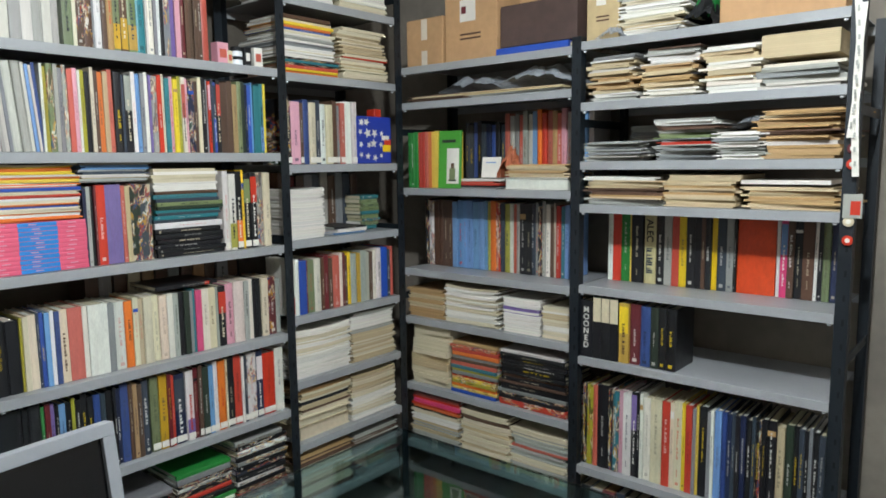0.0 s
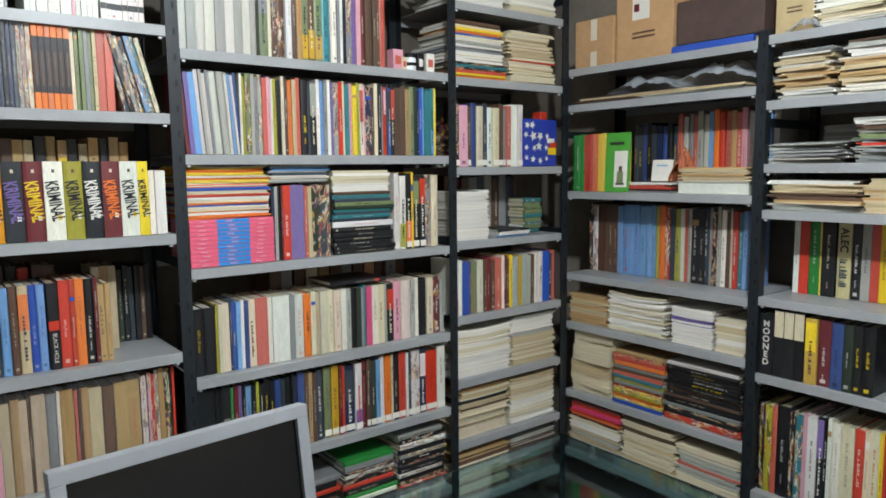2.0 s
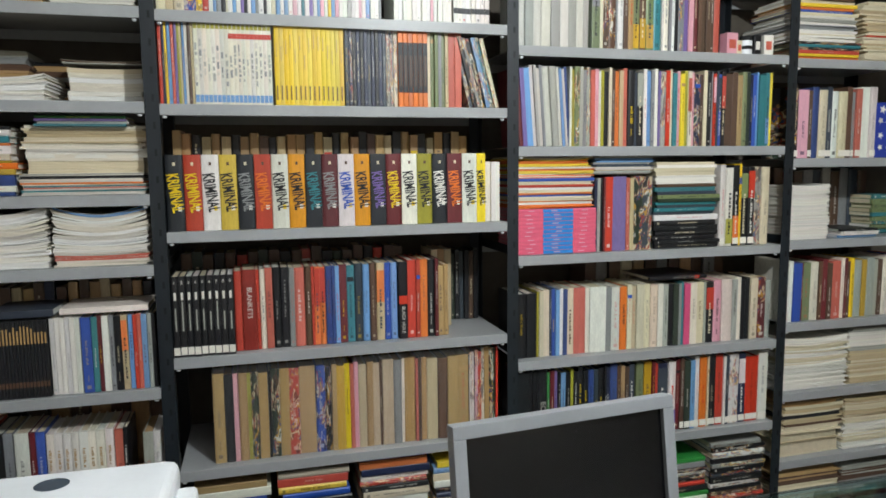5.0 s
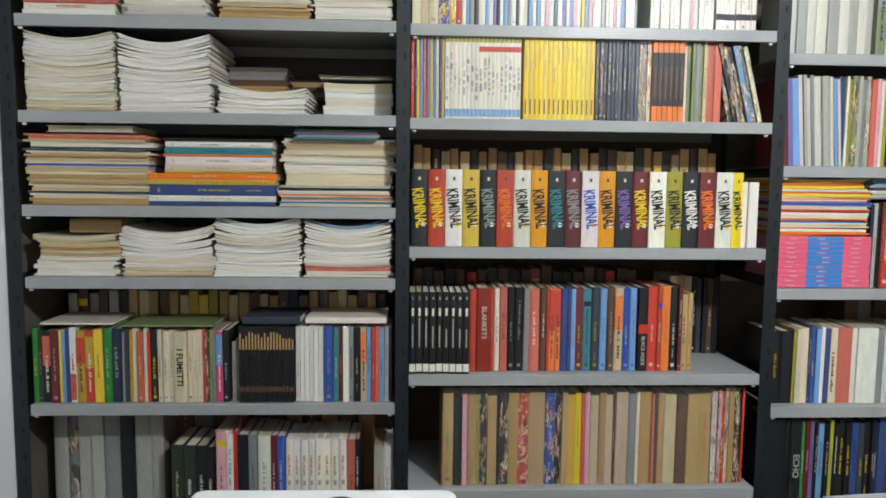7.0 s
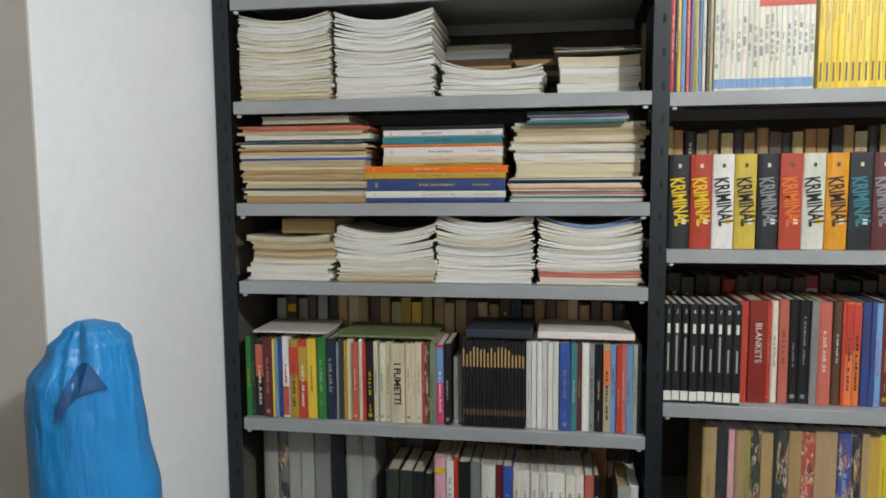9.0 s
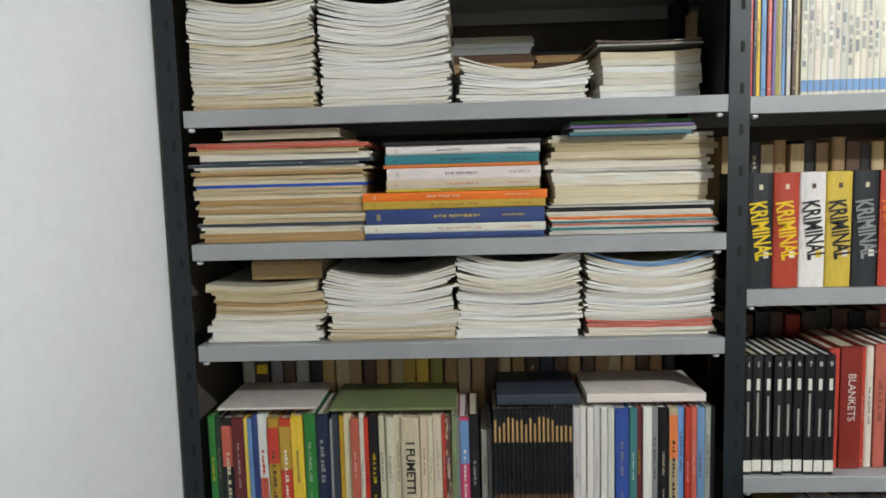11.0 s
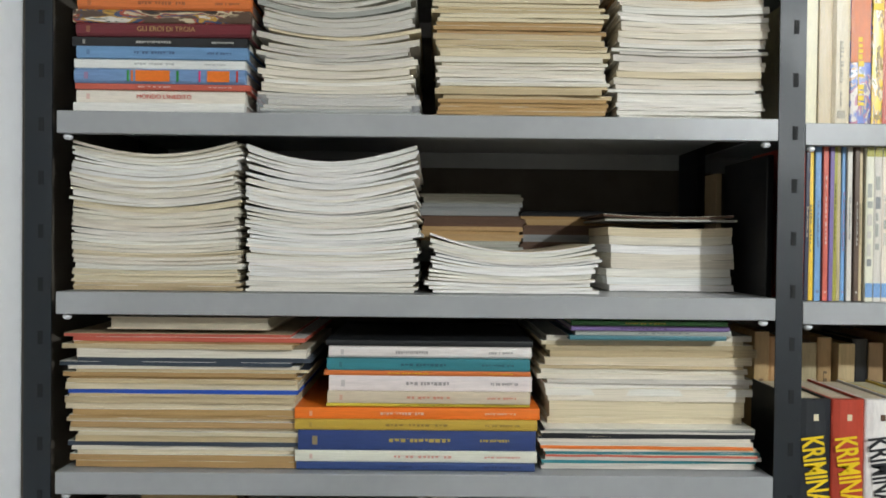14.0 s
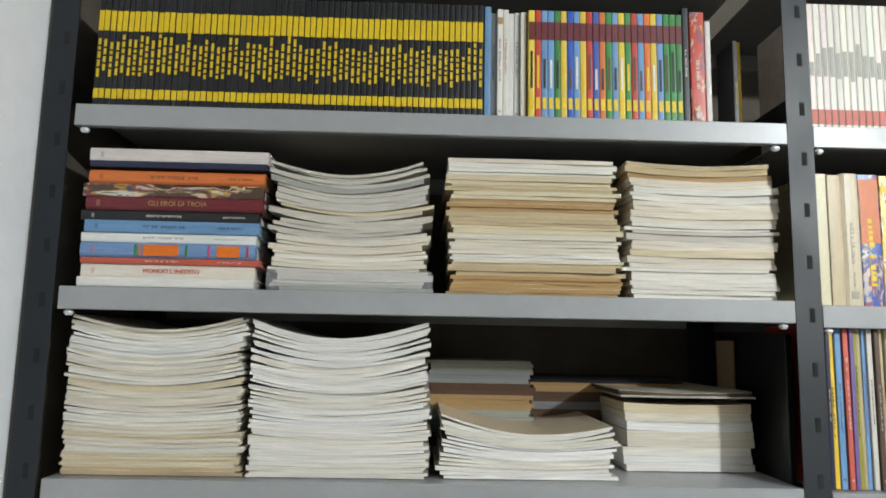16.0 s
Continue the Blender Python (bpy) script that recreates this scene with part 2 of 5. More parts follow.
def contrast(key):
    return {"k": "wwyc", "n": "wwc", "s": "wwy", "m": "ywc", "d": "wc", "x": "cw", "u": "wy", "e": "wy", "t": "wk", "r": "wwk", "a": "wk", "h": "w", "v": "kw"}.get(key, "kkrnsx")


def book(m, wide, deep, tall, key, art=False, words=0.75, tag=False, group="books on the shelves", pages="c", where="on a shelf", name="book"):
    """One book, its spine at y = 0 of m."""
    low = key.lower()
    ob = new(name, BOOK[rng.choice((0.0, 0.022)) if wide > 0.016 else 0.0, (ART if art else COVER).name])
    ms = m @ Matrix.Diagonal((wide, deep, tall, 1))
    ob.matrix_basis = ms
    ob.color = tone(low)
    kind = "printed" if art else ("slim" if wide < 0.012 else "thick" if wide > 0.03 else "plain")
    tagged(ob, f"{INKS[low][1]} {kind} paperback {where}", "book", group)
    pg = new("page_block", PAGES)
    pg.parent = ob
    pg.color = tone(rng.choice(pages), 0.1)
    if wide > 0.006 and rng.random() < words:
        f = rng.uniform(0.3, 0.8)
        ink = (*(f * p + (1 - f) * q for p, q in zip(RGB[rng.choice(contrast(low))][:3], ob.color[:3])), 1)
        w = min(wide * rng.uniform(0.16, 0.36), 0.008)
        h = tall * rng.uniform(0.2, 0.5)
        z = tall * rng.uniform(0.3, 0.42)
        x = wide / 2 - w / 2
        line_of(ob, ms, m @ pose(x, -0.0006, z) @ Matrix.Diagonal((w, 0.0012, h, 1)), ink)
        if wide > 0.02 and rng.random() < 0.6:
            line_of(ob, ms, m @ pose(x + w * 0.2, -0.0006, tall * rng.uniform(0.1, 0.16)) @ Matrix.Diagonal((w * 0.55, 0.0012, tall * rng.uniform(0.08, 0.13), 1)), ink)
        if rng.random() < 0.5:
            mark(ob, ms, m @ pose(wide * 0.3, -0.0006, tall * 0.05) @ Matrix.Diagonal((wide * 0.4, 0.0012, min(wide * 0.4, 0.012), 1)), ink, "mark")
        if rng.random() < 0.07:
            mark(ob, ms, m @ pose(wide * 0.06, -0.0004, tall * rng.uniform(0.75, 0.88)) @ Matrix.Diagonal((wide * 0.88, 0.0012, tall * rng.uniform(0.03, 0.09), 1)), RGB[rng.choice("wkryub")], "band")
    if tag:
        mark(ob, ms, m @ pose(wide * 0.04, -0.0012, 0.006) @ Matrix.Diagonal((wide * 0.92, 0.0012, 0.022, 1)), RGB["i"], "paper_tag")
    return ob, ms


def row(u, n, s0, s1, inks, tall, vary=0.08, back=0.015, deep=0.15, lean=0.0, art=0.05, words=0.6, tag=0.0, ragged=0.012, pages="ccwb", lift=0.0):
    """Books side by side between s0 and s1 on shelf n of unit u. A capital is a book of double width."""
    weights = [(2.0 if k.isupper() else 1.0) * (rng.uniform(0.75, 1.3) if vary > 0.02 else 1) for k in inks]
    unit = (s1 - s0) / sum(weights)
    s = s0
    for k, wt in zip(inks, weights):
        w = unit * wt
        h = tall * (1 + rng.uniform(-vary, vary * 0.6))
        d = back + rng.uniform(0, ragged)
        tilt = lean + (rng.uniform(-0.6, 0.6) if vary > 0.02 else 0)
        m = u.m @ pose(s + 0.0004, d, u.z[n] + lift + 0.0012, 0, tilt, rng.uniform(-0.8, 0.8) if vary > 0.02 else 0)
        book(m, w - 0.0008, min(deep * rng.uniform(0.9, 1.1), u.depth - d - 0.01), h, k, rng.random() < art, words, rng.random() < tag, pages=pages, name=u.kind)
        s += w


def shelve(u, n, s0, spec, tall, back=0.02, deep=0.16, lean=0.0, words=0.8, tag=0.0, vary=0.03, pages="ccw1", group="books on the shelves", name=""):
    """A row of known books: each word is ink, then * for a printed spine, +ink or -ink for another colour on its upper or lower part, then millimetres."""
    out, s = [], s0
    for word in spec.split():
        ink, rest = word[0], word[1:]
        printed = "*" in rest
        rest = rest.replace("*", "")
        over = rest[:2] if rest[0] in "+-" else ""
        w = int(rest[len(over):]) / 1000
        h = tall * (1 + rng.uniform(-vary, vary))
        d = back + rng.uniform(0, 0.008)
        m = u.m @ pose(s + 0.0003, d, u.z[n] + 0.0012, 0, lean + rng.uniform(-0.35, 0.35), rng.uniform(-0.8, 0.8))
        b, ms = book(m, w - 0.0006, min(deep * rng.uniform(0.92, 1.08), u.depth - d - 0.01), h, ink, printed, 0 if over else words, rng.random() < tag, group, pages, name=name or u.kind)
        if over:
            z0, z1 = (rng.uniform(0.45, 0.62), rng.uniform(0.9, 0.985)) if over[0] == "+" else (0.03, rng.uniform(0.3, 0.42))
            mark(b, ms, m @ pose(w * 0.03, -0.0005, h * z0) @ Matrix.Diagonal((w * 0.9, 0.001, h * (z1 - z0), 1)), tone(over[1]), "band")
            line_of(b, ms, m @ pose(w * 0.36, -0.0007, h * 0.15) @ Matrix.Diagonal((w * 0.26, 0.001, h * 0.55, 1)), RGB[rng.choice(contrast(ink.lower()))])
        out.append((b, ms, m, w))
        s += w
    return out


def pile(u, n, s0, s1, inks, thick, back=0.02, deep=0.22, slide=0.008, art=0.15, words=0.6, lift=0.0, vary=0.25, pages="ccw", spines=True):
    """Books lying flat, spines to the front, bottom first; returns the height reached. A capital is twice as thick."""
    z = u.z[n] + lift + 0.0012
    for k in inks:
        t = thick * (2.0 if k.isupper() else 1.0) * rng.uniform(1 - vary, 1 + vary)
        a = s0 + rng.uniform(-slide, slide)
        w = (s1 - s0) - rng.uniform(0, slide * 2)
        d = back + rng.uniform(0, slide)
        m = u.m @ pose(a, d, z + t, 0, 90, 0) @ pose(0, 0, 0, 0, 0, 0)
        m = u.m @ pose(a, d, z + t, 0, 0, rng.uniform(-1, 1)) @ pose(0, 0, 0, 0, 90, 0)
        if spines:
            book(m, t, deep * rng.uniform(0.92, 1.05), w, k, rng.random() < art, words, group="books lying in piles", pages=pages, where="lying in a pile", name=u.kind)
        else:
            m2 = u.m @ pose(a + w, d + deep, z + t, 0, 0, 180 + rng.uniform(-1.5, 1.5)) @ pose(0, 0, 0, 0, 90, 0)
            book(m2, t, deep * rng.uniform(0.94, 1.0), w, k, False, 0, group="books lying in piles", pages=pages, where="lying with its page edges outwards", name=u.kind)
        z += t
    return z - u.z[n]


class Heap:
    """Many like pieces in one mesh, each with its own colour."""

    def __init__(self):
        self.verts, self.faces, self.tints = [], [], []

    def add(self, me, m, color):
        base = len(self.verts)
        self.verts += [m @ v.co for v in me.vertices]
        for p in me.polygons:
            self.faces.append([base + i for i in p.vertices])
            self.tints.append(color)

    def finish(self, name, mat, label, category, u):
        me = bpy.data.meshes.new(name)
        me.from_pydata(self.verts, [], self.faces)
        at = me.attributes.new("tint", "FLOAT_COLOR", "FACE")
        at.data.foreach_set("color", [c for t in self.tints for c in t])
        me.materials.append(mat)
        ob = new(name, me)
        ob.matrix_basis = u.m
        return tagged(ob, label, category, kind="stuff")


def rear(u, n, s0, s1, inks, tall, back=0.22, deep=0.14, vary=0.04):
    """A second row of books, half hidden behind the first."""
    w = (s1 - s0) / len(inks)
    for i, k in enumerate(inks):
        m = u.m @ pose(s0 + i * w, back + rng.uniform(0, 0.012), u.z[n] + 0.0012, 0, rng.uniform(-0.5, 0.5), 0)
        book(m, w * rng.uniform(0.86, 0.97), deep, tall * (1 + rng.uniform(-vary, vary)), k, False, 0.4, False, "books in the second row", "cj", "in a second row", "old_book")


LEAVES = {}


def leaf_mesh(thick, sag, fan, kind, sheet=False):
    """A magazine of unit width and depth whose middle sags and whose ends lift."""
    key = (round(thick, 4), round(sag, 3), round(fan, 3), kind)
    if sheet:
        leaf_mesh(thick, sag, fan, kind)
        return LEAVES[key, "sheet"]
    if key in LEAVES:
        return LEAVES[key]
    r = random.Random(str(key))
    bm = bmesh.new()
    nx, ny = 8, 2
    tilt = r.uniform(-0.3, 0.3)

    def level(i, j):
        x = i / nx
        return sag * (abs(2 * x - 1) ** 1.8) * (1 + tilt * (x - 0.5)) + fan * (x ** 2) + r.uniform(-0.0002, 0.0002)
    bot, top = {}, {}
    for i in range(nx + 1):
        for j in range(ny + 1):
            z = level(i, j)
            bulge = 0.003 * math.sin(i * 1.7 + kind * 2.1) if j == 0 else 0
            bot[i, j] = bm.verts.new((i / nx, j / ny + bulge, z + thick * 0.01))
            top[i, j] = bm.verts.new((i / nx, j / ny + bulge + (0.004 if j == 0 else 0), z + thick * 0.99))
    for i in range(nx):
        for j in range(ny):
            bm.faces.new((bot[i, j], bot[i, j + 1], bot[i + 1, j + 1], bot[i + 1, j])).material_index = 1
            bm.faces.new((top[i, j], top[i + 1, j], top[i + 1, j + 1], top[i, j + 1])).material_index = 1
        bm.faces.new((bot[i, 0], bot[i + 1, 0], top[i + 1, 0], top[i, 0]))
        bm.faces.new((bot[i, ny], top[i, ny], top[i + 1, ny], bot[i + 1, ny]))
    for j in range(ny):
        bm.faces.new((bot[0, j], top[0, j], top[0, j + 1], bot[0, j + 1]))
        bm.faces.new((bot[nx, j], bot[nx, j + 1], top[nx, j + 1], top[nx, j]))
    cm = bmesh.new()
    low = {q: cm.verts.new((v.co.x * 1.003 - 0.0015, v.co.y - 0.0018, v.co.z)) for q, v in top.items()}
    high = {q: cm.verts.new((v.co.x * 1.003 - 0.0015, v.co.y - 0.0018, v.co.z + 0.0004)) for q, v in top.items()}
    for i in range(nx):
        for j in range(ny):
            cm.faces.new((low[i, j], low[i, j + 1], low[i + 1, j + 1], low[i + 1, j]))
            cm.faces.new((high[i, j], high[i + 1, j], high[i + 1, j + 1], high[i, j + 1]))
        cm.faces.new((low[i, 0], low[i + 1, 0], high[i + 1, 0], high[i, 0]))
    LEAVES[key, "sheet"] = mesh_of("cover", cm, GLOSSY)
    LEAVES[key] = mesh_of("magazine", bm, LEAF, GLOSSY)
    return LEAVES[key]


def stack(u, n, s0, s1, height, inks, thick=0.005, sag=0.0, back=0.025, deep=0.26, slide=0.005, lift=0.0, fan=0.0, twist=0.8):
    """Magazines lying in a stack, page edges to the front. inks: page tones, drawn at random, the bottom to the top in order of the string."""
    if u.far and thick < 0.03:
        thick, slide, twist = thick * 0.66, slide * 1.25, twist * 1.4
    z, top = u.z[n] + lift + 0.0012, u.z[n] + lift + height - sag * 0.5
    count = max(1, round((top - z) / thick))
    heap = Heap() if u.far or back > 0.15 else None
    slump = rng.uniform(-0.004, 0.004)
    for i in range(count):
        f = i / count
        k = inks[min(len(inks) - 1, int(f * len(inks) + rng.uniform(-0.4, 0.4)))] if len(inks) > 1 else inks
        q = rng.choice((0.7, 0.9, 1.0, 1.0, 1.4))
        t = thick * q
        level = round(f * 60) / 60
        kind = rng.randrange(3)
        me = leaf_mesh(t, sag * level, fan * level, kind)
        a = s0 + rng.uniform(-slide, slide) + slump * math.sin(f * 7)
        w = (s1 - s0) * rng.uniform(0.965, 1.0)
        d = back + rng.uniform(0, 0.0012 + slide * 0.15)
        m = pose(a, d, z, 0, 0, rng.uniform(-twist, twist)) @ Matrix.Diagonal((w, min(deep * rng.uniform(0.95, 1.05), u.depth - d - 0.01), 1, 1))
        z += t
        if heap:
            heap.add(me, m, tone(k, 0.09, 0.02))
            continue
        ob = new("magazine", me)
        ob.matrix_basis, ob.color = u.m @ m, tone(k, 0.05, 0.012)
        cv = new("cover", leaf_mesh(t, sag * level, fan * level, kind, True))
        cv.parent, cv.color = ob, tone(rng.choice("iiww1111222q3jcs"), 0.08, 0.02)
        tagged(ob, f"{INKS[k.lower()][1]} well-read magazine with worn edges in a stack", "magazine", "magazines in stacks")
    if heap:
        heap.finish("magazine_stack", LEAF_HEAP, f"stack of worn magazines with {INKS[inks[0].lower()][1]} page edges on a shelf", "magazine stack", u)
    return z - u.z[n]


class Unit:
    """A shelving unit: m takes (along the shelf, into it, up) to the world."""

    def __init__(self, m, width, depth, z, kind="book", far=False):
        self.m, self.width, self.depth, self.z, self.kind, self.far = m, width, depth, z, kind, far


LIP, POSTW = 0.031, 0.037


def post_mesh(tall, w=POSTW, flip=1):
    """Slotted angle: a front flange and a side flange, with dark blocks standing for the shaded slots."""
    bm = bmesh.new()
    box(bm, 0, w, 0, 0.0025, 0, tall)
    box(bm, 0 if flip > 0 else w - 0.0025, 0.0025 if flip > 0 else w, 0.0025, 0.037, 0, tall)
    z = 0.05
    while z < tall - 0.05:
        box(bm, w * 0.52, w * 0.52 + 0.007, -0.0006, 0.0008, z, z + 0.019, 1)
        z += 0.0735
    return bm


def shelving(u, tall, label, posts=((-POSTW, 1), (None, -1)), lips=True):
    """posts: offsets along the shelf of the uprights (None: the far end)."""
    top = thing("shelving_unit", label, "shelving unit", u.m, "steel shelving units")
    for s, flip in posts:
        s = u.width if s is None else s
        for d in (0, u.depth):
            w = POSTW
            bm = post_mesh(tall, w, flip)
            if d:
                bmesh.ops.scale(bm, vec=(1, -1, 1), verts=bm.verts)
            ob = part("upright", bm, (POST, DARK), top, "slotted slate-grey steel upright")
            ob.location = (s, d, 0)
        for i in range(3):
            bm = bmesh.new()
            box(bm, s + (0.004 if flip > 0 else w - 0.007), s + (0.007 if flip > 0 else w - 0.004), 0.03, u.depth - 0.03, tall * (0.1 + 0.37 * i), tall * (0.1 + 0.37 * i) + 0.03)
            part("cross_bar", bm, POST, top)
    for z in u.z:
        t, d, lo = 0.0015, u.depth - 0.001, z - LIP
        fold = [(0.012, lo), (0.001, lo), (0, lo + 0.001), (0, z - 0.0012), (0.0012, z), (d, z), (d, lo), (d - t, lo), (d - t, z - t), (t, z - t), (t, lo + t), (0.012, lo + t)]
        bm = bmesh.new()
        a = [bm.verts.new((0.001, y, h)) for y, h in fold]
        b = [bm.verts.new((u.width - 0.001, y, h)) for y, h in fold]
        for i in range(12):
            bm.faces.new((a[i], a[(i + 1) % 12], b[(i + 1) % 12], b[i]))
        bm.faces.new(a)
        bm.faces.new(b)
        ob = part("shelf", bm, SHELF, top, "grey enamelled steel shelf board")
        for s in (0.006, u.width - 0.02):
            bm = bmesh.new()
            box(bm, s, s + 0.012, 0.004, 0.014, z - LIP - 0.008, z - LIP)
            bmesh.ops.bevel(bm, geom=list(bm.edges), offset=0.003, segments=1, affect="EDGES")
            part("shelf_clip", bm, WHITE, top, "small white plastic clip under the shelf")
    return top


# ---- the room ----
def slab(name, x0, x1, y0, y1, z0, z1, mat, label):
    bm = bmesh.new()
    box(bm, x0, x1, y0, y1, z0, z1)
    return tagged(new(name, mesh_of(name, bm, mat)), label, "wall" if "wall" in name else name.split("_")[0], kind="structure")


slab("floor", -0.6, 3.8, -2.2, 4.4, -0.1, 0, GROUND, "dull grey tiled shop floor")
slab("ceiling", -0.6, 3.8, -2.2, 4.4, 2.9, 3.0, PLASTER, "plain white plastered ceiling")
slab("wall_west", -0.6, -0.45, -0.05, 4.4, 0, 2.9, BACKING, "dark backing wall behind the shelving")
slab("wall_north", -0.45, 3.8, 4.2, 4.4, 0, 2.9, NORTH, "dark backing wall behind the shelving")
slab("wall_pier", -0.6, 0.617, -2.2, -0.05, 0, 2.9, PLASTER, "white plastered wall pier beside the shelving")
# added dark sheet over the white pier: stands in for the shaded gap
slab("wall_side_panel", -0.45, -0.004, -0.048, -0.044, 0, 2.9, BACKING, "added dark panel standing in for the shaded shelving end")
slab("wall_east", 3.6, 3.8, -2.0, 4.2, 0, 2.9, GREIGE, "plain greige plastered wall")
slab("wall_south", 0.617, 3.8, -2.2, -2.0, 0, 2.9, GREIGE, "plain greige plastered wall")
slab("wall_pier_face", 0.617, 0.622, -2.0, -0.047, 0, 2.9, GREIGE, "greige painted end of the wall pier")
# return wall gets the darker brown plaster to carry the recess's shade
slab("wall_return", 1.93, 3.6, 4.0, 4.2, 0, 2.9, NORTH, "wall beside the shelving, darker plaster standing for recess shade")

lamp = thing("ceiling_light", "round white ceiling light with a glowing diffuser", "ceiling light", pose(LAMP[0], LAMP[1], 2.9))
bm = bmesh.new()
bmesh.ops.create_cone(bm, cap_ends=True, segments=32, radius1=0.16, radius2=0.18, depth=0.05, matrix=pose(0, 0, -0.026))
part("base_plate", bm, WHITE, lamp)
bm = bmesh.new()
bmesh.ops.create_uvsphere(bm, u_segments=24, v_segments=12, radius=0.15)
bmesh.ops.scale(bm, vec=(1, 1, 0.35), verts=bm.verts)
bmesh.ops.translate(bm, vec=(0, 0, -0.06), verts=bm.verts)
glow = bpy.data.materials.new("diffuser_glow")
glow.use_nodes = True
glow.node_tree.nodes["Principled BSDF"].inputs["Emission Color"].default_value = (0.95, 0.98, 1, 1)
glow.node_tree.nodes["Principled BSDF"].inputs["Emission Strength"].default_value = 6
part("diffuser", bm, glow, lamp, "glowing opal diffuser")

# ---- shelving units ----
SIDE = Matrix(((0, -1, 0, 0), (1, 0, 0, 0), (0, 0, 1, 0), (0, 0, 0, 1)))
U1 = Unit(Matrix.Translation((0, 0, 0)) @ SIDE, 1.0, 0.4, [0.24, 0.59, 0.94, 1.294, 1.49, 1.74, 1.99, 2.243, 2.52], "paperback")
U2 = Unit(Matrix.Translation((0, 1.037, 0)) @ SIDE, 1.007, 0.4, [0.34, 0.685, 1.022, 1.383, 1.735, 1.985, 2.24, 2.52], "comic_book")
U3 = Unit(Matrix.Translation((0, 2.081, 0)) @ SIDE, 0.996, 0.4, [0.29, 0.62, 0.925, 1.27, 1.617, 1.926, 2.3], "book", True)
U4 = Unit(Matrix.Translation((0, 3.114, 0)) @ SIDE, 0.594, 0.4, [0.2, 0.457, 0.716, 0.978, 1.28, 1.573, 1.918, 2.2], "book", True)
V1 = Unit(Matrix.Translation((0, 3.745, 0)), 0.853, 0.4, [0.28, 0.563, 0.877, 1.1, 1.463, 1.837, 1.99], "album", True)
V2 = Unit(Matrix.Translation((0.89, 3.745, 0)), 0.854, 0.4, [0.1, 0.405, 0.838, 1.112, 1.415, 1.572, 1.784, 2.0], "novel", True)
shelving(U1, 2.7, "tall grey steel shelving unit crammed with magazine stacks", ((-POSTW - 0.006, 1), (None, -1)))
shelving(U2, 2.7, "tall grey steel shelving unit full of comic books", ((None, -1),))
shelving(U3, 2.7, "tall grey steel shelving unit crammed with books", ((None, -1),))
shelving(U4, 2.7, "narrow grey steel corner shelving unit with old magazines", ((None, -1),))
shelving(V1, 2.02, "low grey steel shelving unit with boxes on its top", ((-POSTW, 1), (None, -1)))
shelving(V2, 2.02, "low grey steel shelving unit with one half-empty shelf", ((None, -1),))

# ---- first unit: magazine stacks ----
NAME = "paperback"
S = 7  # black and yellow series
w = 0.551 / 66
for i in range(66):
    m = U1.m @ pose(0.016 + i * w, 0.012 + rng.uniform(0, 0.003), U1.z[S] + 0.001)
    b, ms = book(m, w - 0.0006, 0.12, 0.168, "k", False, 0, group="black and yellow paperback series", pages="cb", name=NAME)
    mark(b, ms, m @ pose(w * 0.06, -0.0006, 0.112) @ Matrix.Diagonal((w * 0.82, 0.001, 0.03, 1)), hexed("E2C116"), "band")
    mark(b, ms, m @ pose(w * 0.06, -0.0006, 0.012) @ Matrix.Diagonal((w * 0.82, 0.001, 0.014, 1)), hexed("E2C116"), "number_label")
    z, e = rng.uniform(0.042, 0.056), rng.uniform(0.088, 0.105)
    while z < e:
        t = rng.uniform(0.004, 0.013)
        mark(b, ms, m @ pose(w * 0.27, -0.0006, z) @ Matrix.Diagonal((w * 0.44, 0.001, t, 1)), hexed("E2C116"))
        z += t + 0.003
row(U1, S, 0.568, 0.578, "l", 0.168, 0, words=0)
row(U1, S, 0.578, 0.63, "wiwiwi", 0.164, 0.01, art=0)
w = 0.225 / 24
for i, k in enumerate("yrlleyulyruoelyerloyleee"):
    m = U1.m @ pose(0.632 + i * w, 0.012, U1.z[S] + 0.001)
    b, ms = book(m, w - 0.0006, 0.12, 0.163, k, False, 0, group="colourful paperback series", pages="c", name=NAME)
    mark(b, ms, m @ pose(w * 0.05, -0.0006, 0.118) @ Matrix.Diagonal((w * 0.85, 0.001, 0.027, 1)), RGB["m"], "band")
    mark(b, ms, m @ pose(w * 0.15, -0.0006, 0.014) @ Matrix.Diagonal((w * 0.6, 0.001, 0.017, 1)), RGB["y"], "number_label")
    mark(b, ms, m @ pose(w * 0.3, -0.0006, 0.045) @ Matrix.Diagonal((w * 0.34, 0.001, rng.uniform(0.03, 0.06), 1)), RGB[rng.choice("wkyx")])
row(U1, S, 0.858, 0.868, "k", 0.175, 0)
row(U1, S, 0.87, 0.892, "r", 0.17, 0, art=1)
row(U1, S, 0.893, 0.902, "w", 0.158, 0, words=0)
row(U1, S, 0.955, 0.97, "ky", 0.15, 0, back=0.06, deep=0.06)

S = 6
SPINES = (("w", 0.013, "", "k"), ("i", 0.018, "MONDO L'INEDITO", "r"), ("a", 0.0085, "", "w"), ("l", 0.022, "", "r"),
          ("i", 0.013, "", "g"), ("l", 0.017, "", "n"), ("k", 0.014, "", "w"), ("m", 0.02, "GLI EROI DI TROIA", "b"), ("x", 0.018, "", "c"), ("o", 0.02, "", "x"))


